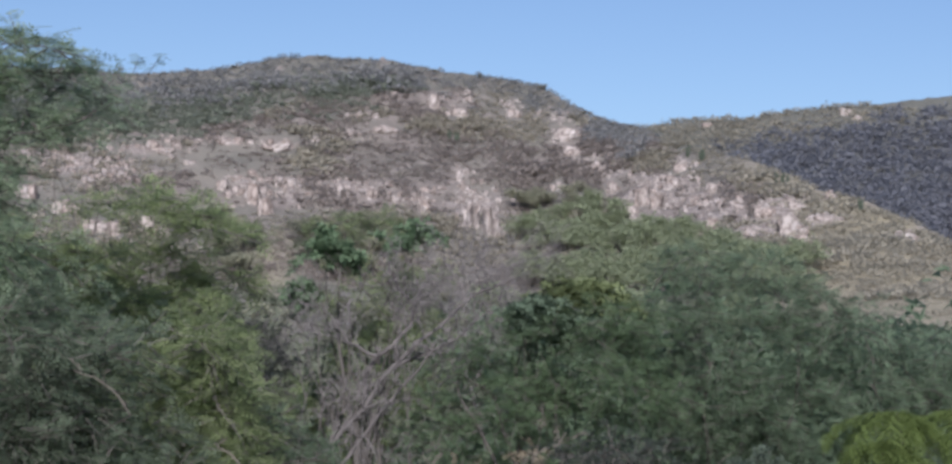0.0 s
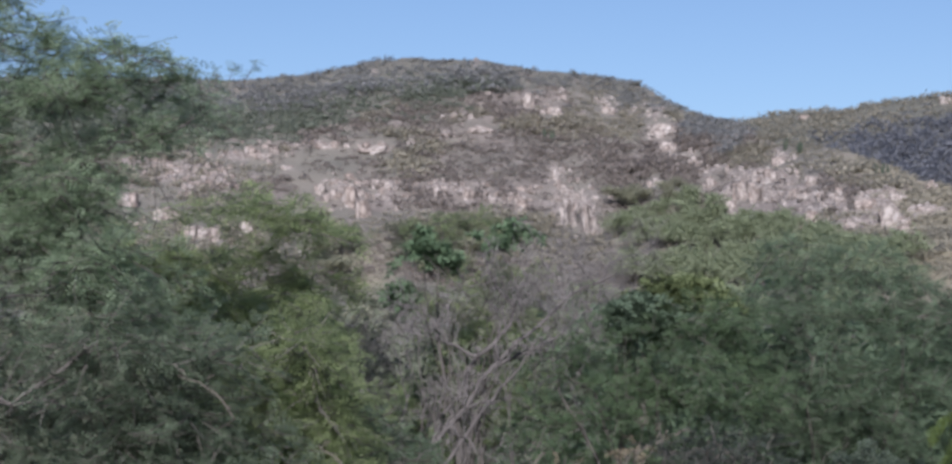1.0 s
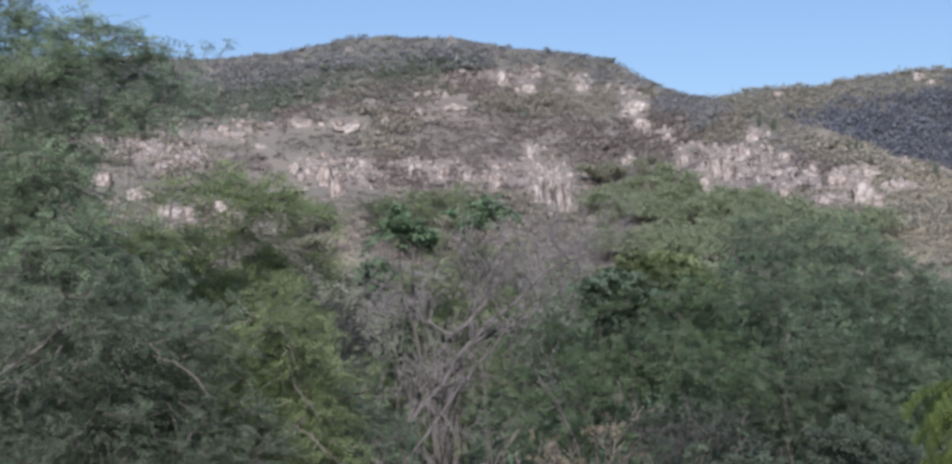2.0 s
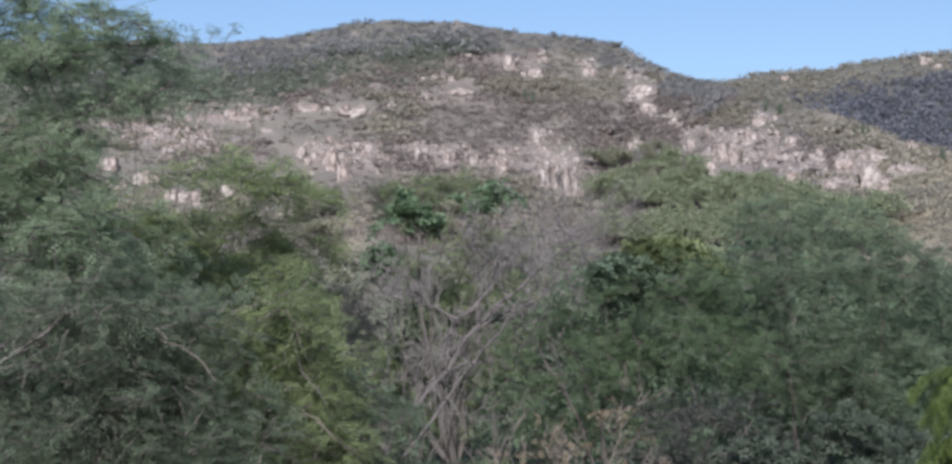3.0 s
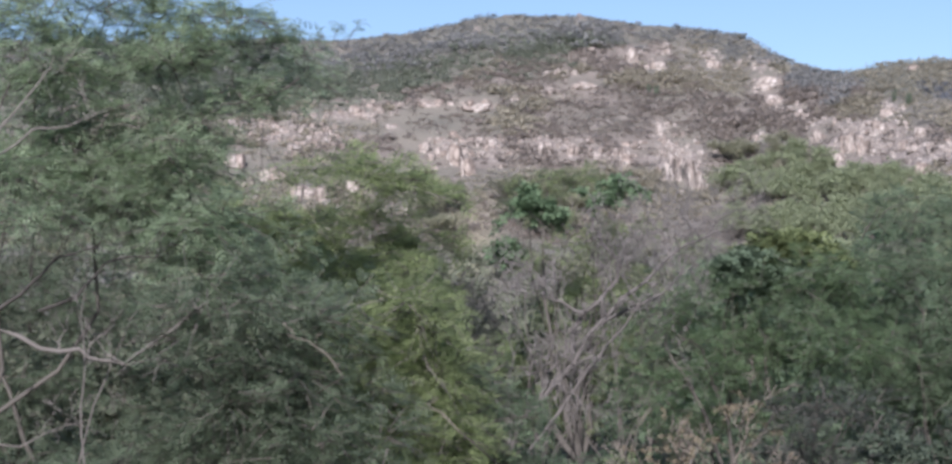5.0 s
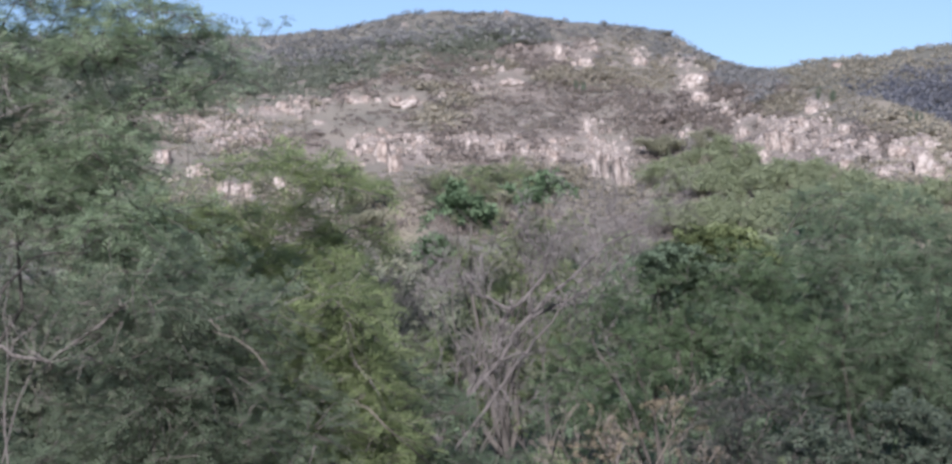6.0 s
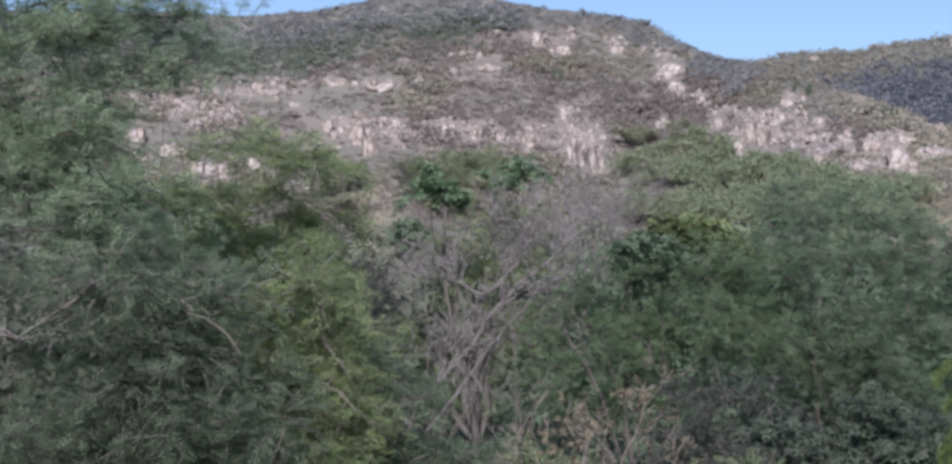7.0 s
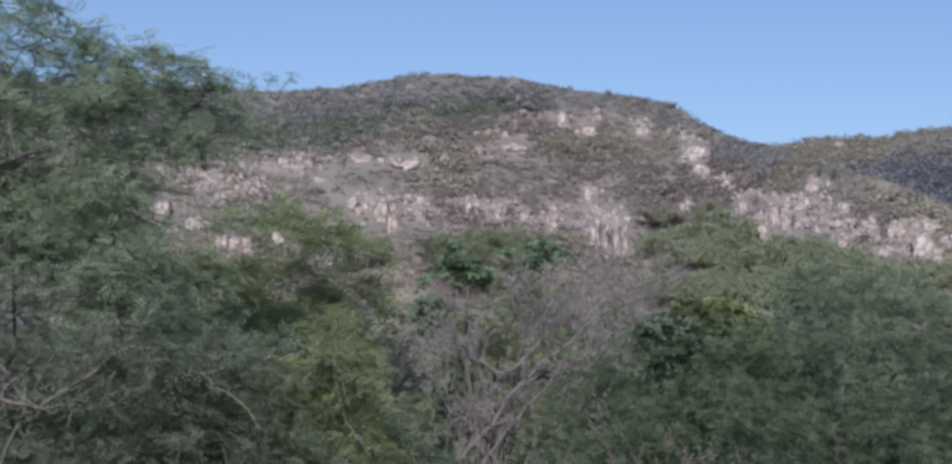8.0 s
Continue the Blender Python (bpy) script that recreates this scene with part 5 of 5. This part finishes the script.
def frond_tree(name, base, domes, mat, label, seed):
    """A young tree whose branches end in drooping umbrellas of feathery fronds: rows of place, reach and drop."""
    g = np.random.default_rng(seed)
    base = np.asarray(base, float)
    tree = thing(name, base, label, "tree")
    heads = [np.asarray(p) - base for p, _, _ in domes]
    fork = np.mean(heads, axis=0) * (0.8, 0.8, 0.55)
    part("trunk", mesh_of("trunk", *tube(bent((0, 0, -0.3), fork, g, 0.06, 7), np.linspace(0.05, 0.03, 7), 8), True), BARK_GREY, tree)
    for head, (_, reach, drop) in zip(heads, domes):
        part("limb", mesh_of("limb", *tube(bent(fork, head, g, 0.06, 8, -0.05), np.linspace(0.022, 0.008, 8), 6), True), BARK_GREY, tree)
        for k in range(9):
            turn = 2 * math.pi * (k + g.uniform(-0.3, 0.3)) / 9
            n = 17
            t = np.linspace(0, 1, n)[:, None]
            out = np.array((math.cos(turn), math.sin(turn), 0.0))
            far, fall = 1.2 * reach * g.uniform(0.75, 1.15), 1.15 * drop * g.uniform(0.7, 1.3)
            line = head + out * far * np.sin(t * 1.4) - np.array((0, 0, 1.0)) * fall * (0.1 * t + 0.9 * t ** 2.1)
            way = np.gradient(line, axis=0)
            way /= np.linalg.norm(way, axis=1)[:, None]
            m = 2 * (n - 2) * 2
            at = np.repeat(np.arange(1, n - 1), 4)
            side = np.tile((1.0, -1.0, 1.0, -1.0), n - 2)[:, None]
            across = np.cross(way[at], (0, 0, 1.0))
            u = across / np.linalg.norm(across, axis=1)[:, None] * side + way[at] * 0.5 + (0, 0, -0.4) + g.normal(size=(m, 3)) * 0.14
            u /= np.linalg.norm(u, axis=1)[:, None]
            v = np.cross(np.array((0, 0, 1.0)) + g.normal(size=(m, 3)) * 0.35, u)
            v /= np.linalg.norm(v, axis=1)[:, None]
            sizes = 0.36 * reach * np.sin(math.pi * (0.2 + 0.68 * at / n)) * g.uniform(0.75, 1.15, m)
            leaflets = stamp(FROND, FROND_FACES, line[at] + g.normal(size=(m, 3)) * 0.008, np.stack([u, v, np.cross(u, v)], -1), sizes)
            frond = part("frond", mesh_of("frond", *leaflets), mat, tree)
            part("midrib", mesh_of("midrib", *tube(line, np.linspace(0.004, 0.001, n), 4)), mat, frond)
    return tree


FROND, FROND_FACES = feather(5)
frond_tree("young_poinciana", foot(17.7, 10), [(spot(b, e, 10 + o), r, h) for b, e, o, r, h in
           [(16.5, -1.45, 0.0, 0.29, 0.24), (18.3, -1.35, 0.1, 0.29, 0.24), (16.1, -2.4, -0.1, 0.229, 0.22), (15.9, -3.7, -0.2, 0.238, 0.24), (17.2, -3.0, -0.3, 0.299, 0.25),
            (16.7, -5.7, -0.4, 0.246, 0.22), (16.6, -4.3, -0.3, 0.282, 0.25), (18.4, -4.2, -0.4, 0.299, 0.25), (19.4, -2.6, -0.1, 0.299, 0.25)]],
           LEAF_BRIGHT, "bright green young tree with drooping feathery fronds", 26)


def withered_spray():
    base = foot(12.4, 12)
    t = thing("withered_seedling", base, "orange-yellow withered leaf spray on a thin stem", "plant")
    g = np.random.default_rng(27)
    tip = np.array(spot(12.5, -5.5, 12)) - np.array(base)
    part("stem", mesh_of("stem", *tube(bent((0, 0, -0.2), tip, g, 0.03, 7), np.linspace(0.012, 0.004, 7), 5)), BARK_GREY, t)
    (v, f), _ = sprays([(tip[0], tip[1], tip[2] - 0.05 - 0.06 * k, 0.02) for k in range(3)], g, 110, 5, 0.04, 0.05, "feather", 0.3)
    part("foliage", mesh_of("foliage", v, f), LEAF_ORANGE, t)


withered_spray()


def cactus(b, e, label):
    """A columnar cactus: ribbed upright stems from one foot."""
    d = float(hill_dist(np.array([b]), np.array([e]))[0])
    base = np.array(foot(b, d))
    g = np.random.default_rng(int(b * 100))
    t = thing("columnar_cactus", base, label, "cactus", "cacti on the ridge")
    for k in range(5):
        x, y, h = g.normal() * 0.5, g.normal() * 0.4, g.uniform(2.0, 4.0)
        ang = np.arange(12) / 12 * 2 * math.pi
        zs = np.array((-0.5, 0.3, 0.6, h * 0.5, h * 0.9, h)) 
        out_r = np.array((0.12, 0.16, 0.24, 0.26, 0.22, 0.05))
        lean = np.array((0, 0.2, 0.35, 0.4, 0.4, 0.4))
        rad = out_r[:, None] * (1 + 0.14 * np.where(np.arange(12) % 2, 1, -1))[None]
        v = np.stack([x * lean[:, None] * 2 + rad * np.cos(ang), y * lean[:, None] * 2 + rad * np.sin(ang), np.repeat(zs[:, None], 12, 1)], -1).reshape(-1, 3)
        i, j = np.meshgrid(np.arange(5), np.arange(12), indexing="ij")
        f = np.stack([i * 12 + j, i * 12 + (j + 1) % 12, (i + 1) * 12 + (j + 1) % 12, (i + 1) * 12 + j], -1).reshape(-1, 4)
        part("stem", mesh_of("stem", v, f, True), LEAF_GREY, t)


def build_ridge_trees():
    """Small flat-topped thorn trees on the skyline."""
    g = np.random.default_rng(73)
    first = None
    for b in (5.2, -4.8, -3.8, -2.0, 1.7, 3.2, 4.3, 6.6, 7.3):
        d = float(crest_dist(np.array([b]))[0]) - 3
        p = foot(b, d)
        if first is None:
            first = leafy_tree("ridge_tree", p, [(p[0] + x, p[1] + y, p[2] + z, 0.5) for x, y, z in ((-1.3, 0, 1.9), (0, 0.3, 2.2), (1.2, -0.2, 2.0), (0.4, -0.6, 1.7), (-0.5, 0.4, 1.5))],
                               SCRUB_OLIVE, BARK_DARK, "small flat-topped thorn tree on the hill's crest", group="trees on the crest", seed=74, per=40, leaves=5, leaf=0.34, reach=0.7, kind="tuft", flat=0.9, thick=0.07, twigs=False)
        else:
            s = g.uniform(0.4, 0.8)
            copy_thing(first, Matrix.Translation(p)).matrix_basis = Matrix.LocRotScale(p, Euler((0, 0, g.uniform(0, 6.3))), (s, s, s))


build_ridge_trees()

for b, e in ((12.75, 5.85), (13.0, 5.75), (9.9, 6.5), (10.4, 6.4), (2.2, 7.0), (2.5, 6.95), (15.4, 4.8)):
    cactus(b, e, "grey-green columnar cactus on the rocky hillside")

# ---- woods between the valley and the hill ----
def filler(name, mat, bark, label, category, seed, leaf=0.27, per=13, height=4.5, kind="tuft"):
    g = np.random.default_rng(seed)
    h = height
    cl = [(g.normal() * h * 0.28, g.normal() * h * 0.28, h * g.uniform(0.45, 0.92), h * g.uniform(0.16, 0.26)) for _ in range(11)]
    return leafy_tree(name, (0, 0, 0), cl, mat, bark, label, category, "woods below the hill", seed, per, 5, leaf, 0.7, kind, 0.4, 0.11, 0.3, False, 3)


def build_woods():
    g = np.random.default_rng(71)
    stock = [filler("wood_tree", LEAF_PALE, BARK_GREY, "pale green tree in the woods below the hill", "tree", 81),
             filler("wood_tree", LEAF_PALE, BARK_GREY, "light green tree in the woods below the hill", "tree", 82, height=5.2),
             filler("wood_tree", LEAF_THORN, BARK_GREY, "grey-green thorn tree below the hill", "tree", 83, height=4.2),
             filler("wood_tree", LEAF_THICKET, BARK_DARK, "dusty grey-green thorn tree in the valley", "tree", 84, 0.22, 13, 4.8),
             filler("wood_tree", LEAF_DARK, BARK_DARK, "dark green tree in the valley woods", "tree", 85, 0.22, 13, 4.6)]
    spots = []
    for k in range(150):
        a = g.uniform(-21, 21)
        d = 44 + 330 * g.uniform() ** 1.3
        if d > crest_dist(a) - FACE + 10 or (a > 13 and d > 105) or (abs(a + 3.2) < 0.7 and d > 100):
            continue
        pick = (4 if a > 1.5 else 3) if d < 120 else (0 if g.uniform() < 0.6 else 1) if 3.5 < a < 13 else int(g.integers(2, 4))
        spots.append((a, d, pick))
    # a few dark trees below the foot of the shoulder
    for k in range(16):
        spots.append((g.uniform(13.2, 20.5), g.uniform(95, 140), 4 if g.uniform() < 0.7 else 3))
    # pale trees climbing the foot of the hill between the cliffs
    for k in range(150):
        a = g.uniform(4.5, 13.5)
        top = np.interp(a, [3.9, 4.5, 7.2, 8.2, 10.0, 12.0, 13.5], [4.2, 4.9, 4.9, 4.2, 4.0, 3.1, 2.8])
        e = g.uniform(2.0, top)
        spots.append((a, float(hill_dist(np.array([a]), np.array([e]))[0]), 2 if e > 4.5 else int(g.integers(0, 2))))
    for k in range(45):
        a = g.uniform(-2.6, 0.9) if k % 4 else g.uniform(-5.2, -3.9)
        spots.append((a, float(hill_dist(np.array([a]), np.array([g.uniform(2.2, 4.0)]))[0]), 2 if g.uniform() < 0.7 else 3))
    used = set()
    for a, d, pick in spots:
        p = spot(a, 0, d)
        z = land_height(p.x, p.y)
        s = g.uniform(0.75, 1.3) * (1 + d / 1400) * (1.35 if d < 240 else 1.0)
        m = Matrix.LocRotScale((p.x, p.y, z), Euler((0, 0, g.uniform(0, 6.3))), (s, s, s))
        if pick not in used:
            used.add(pick)
            stock[pick].matrix_basis = m
        else:
            ob = copy_thing(stock[pick], Matrix.Translation((p.x, p.y, z)))
            ob.matrix_basis = m


build_woods()
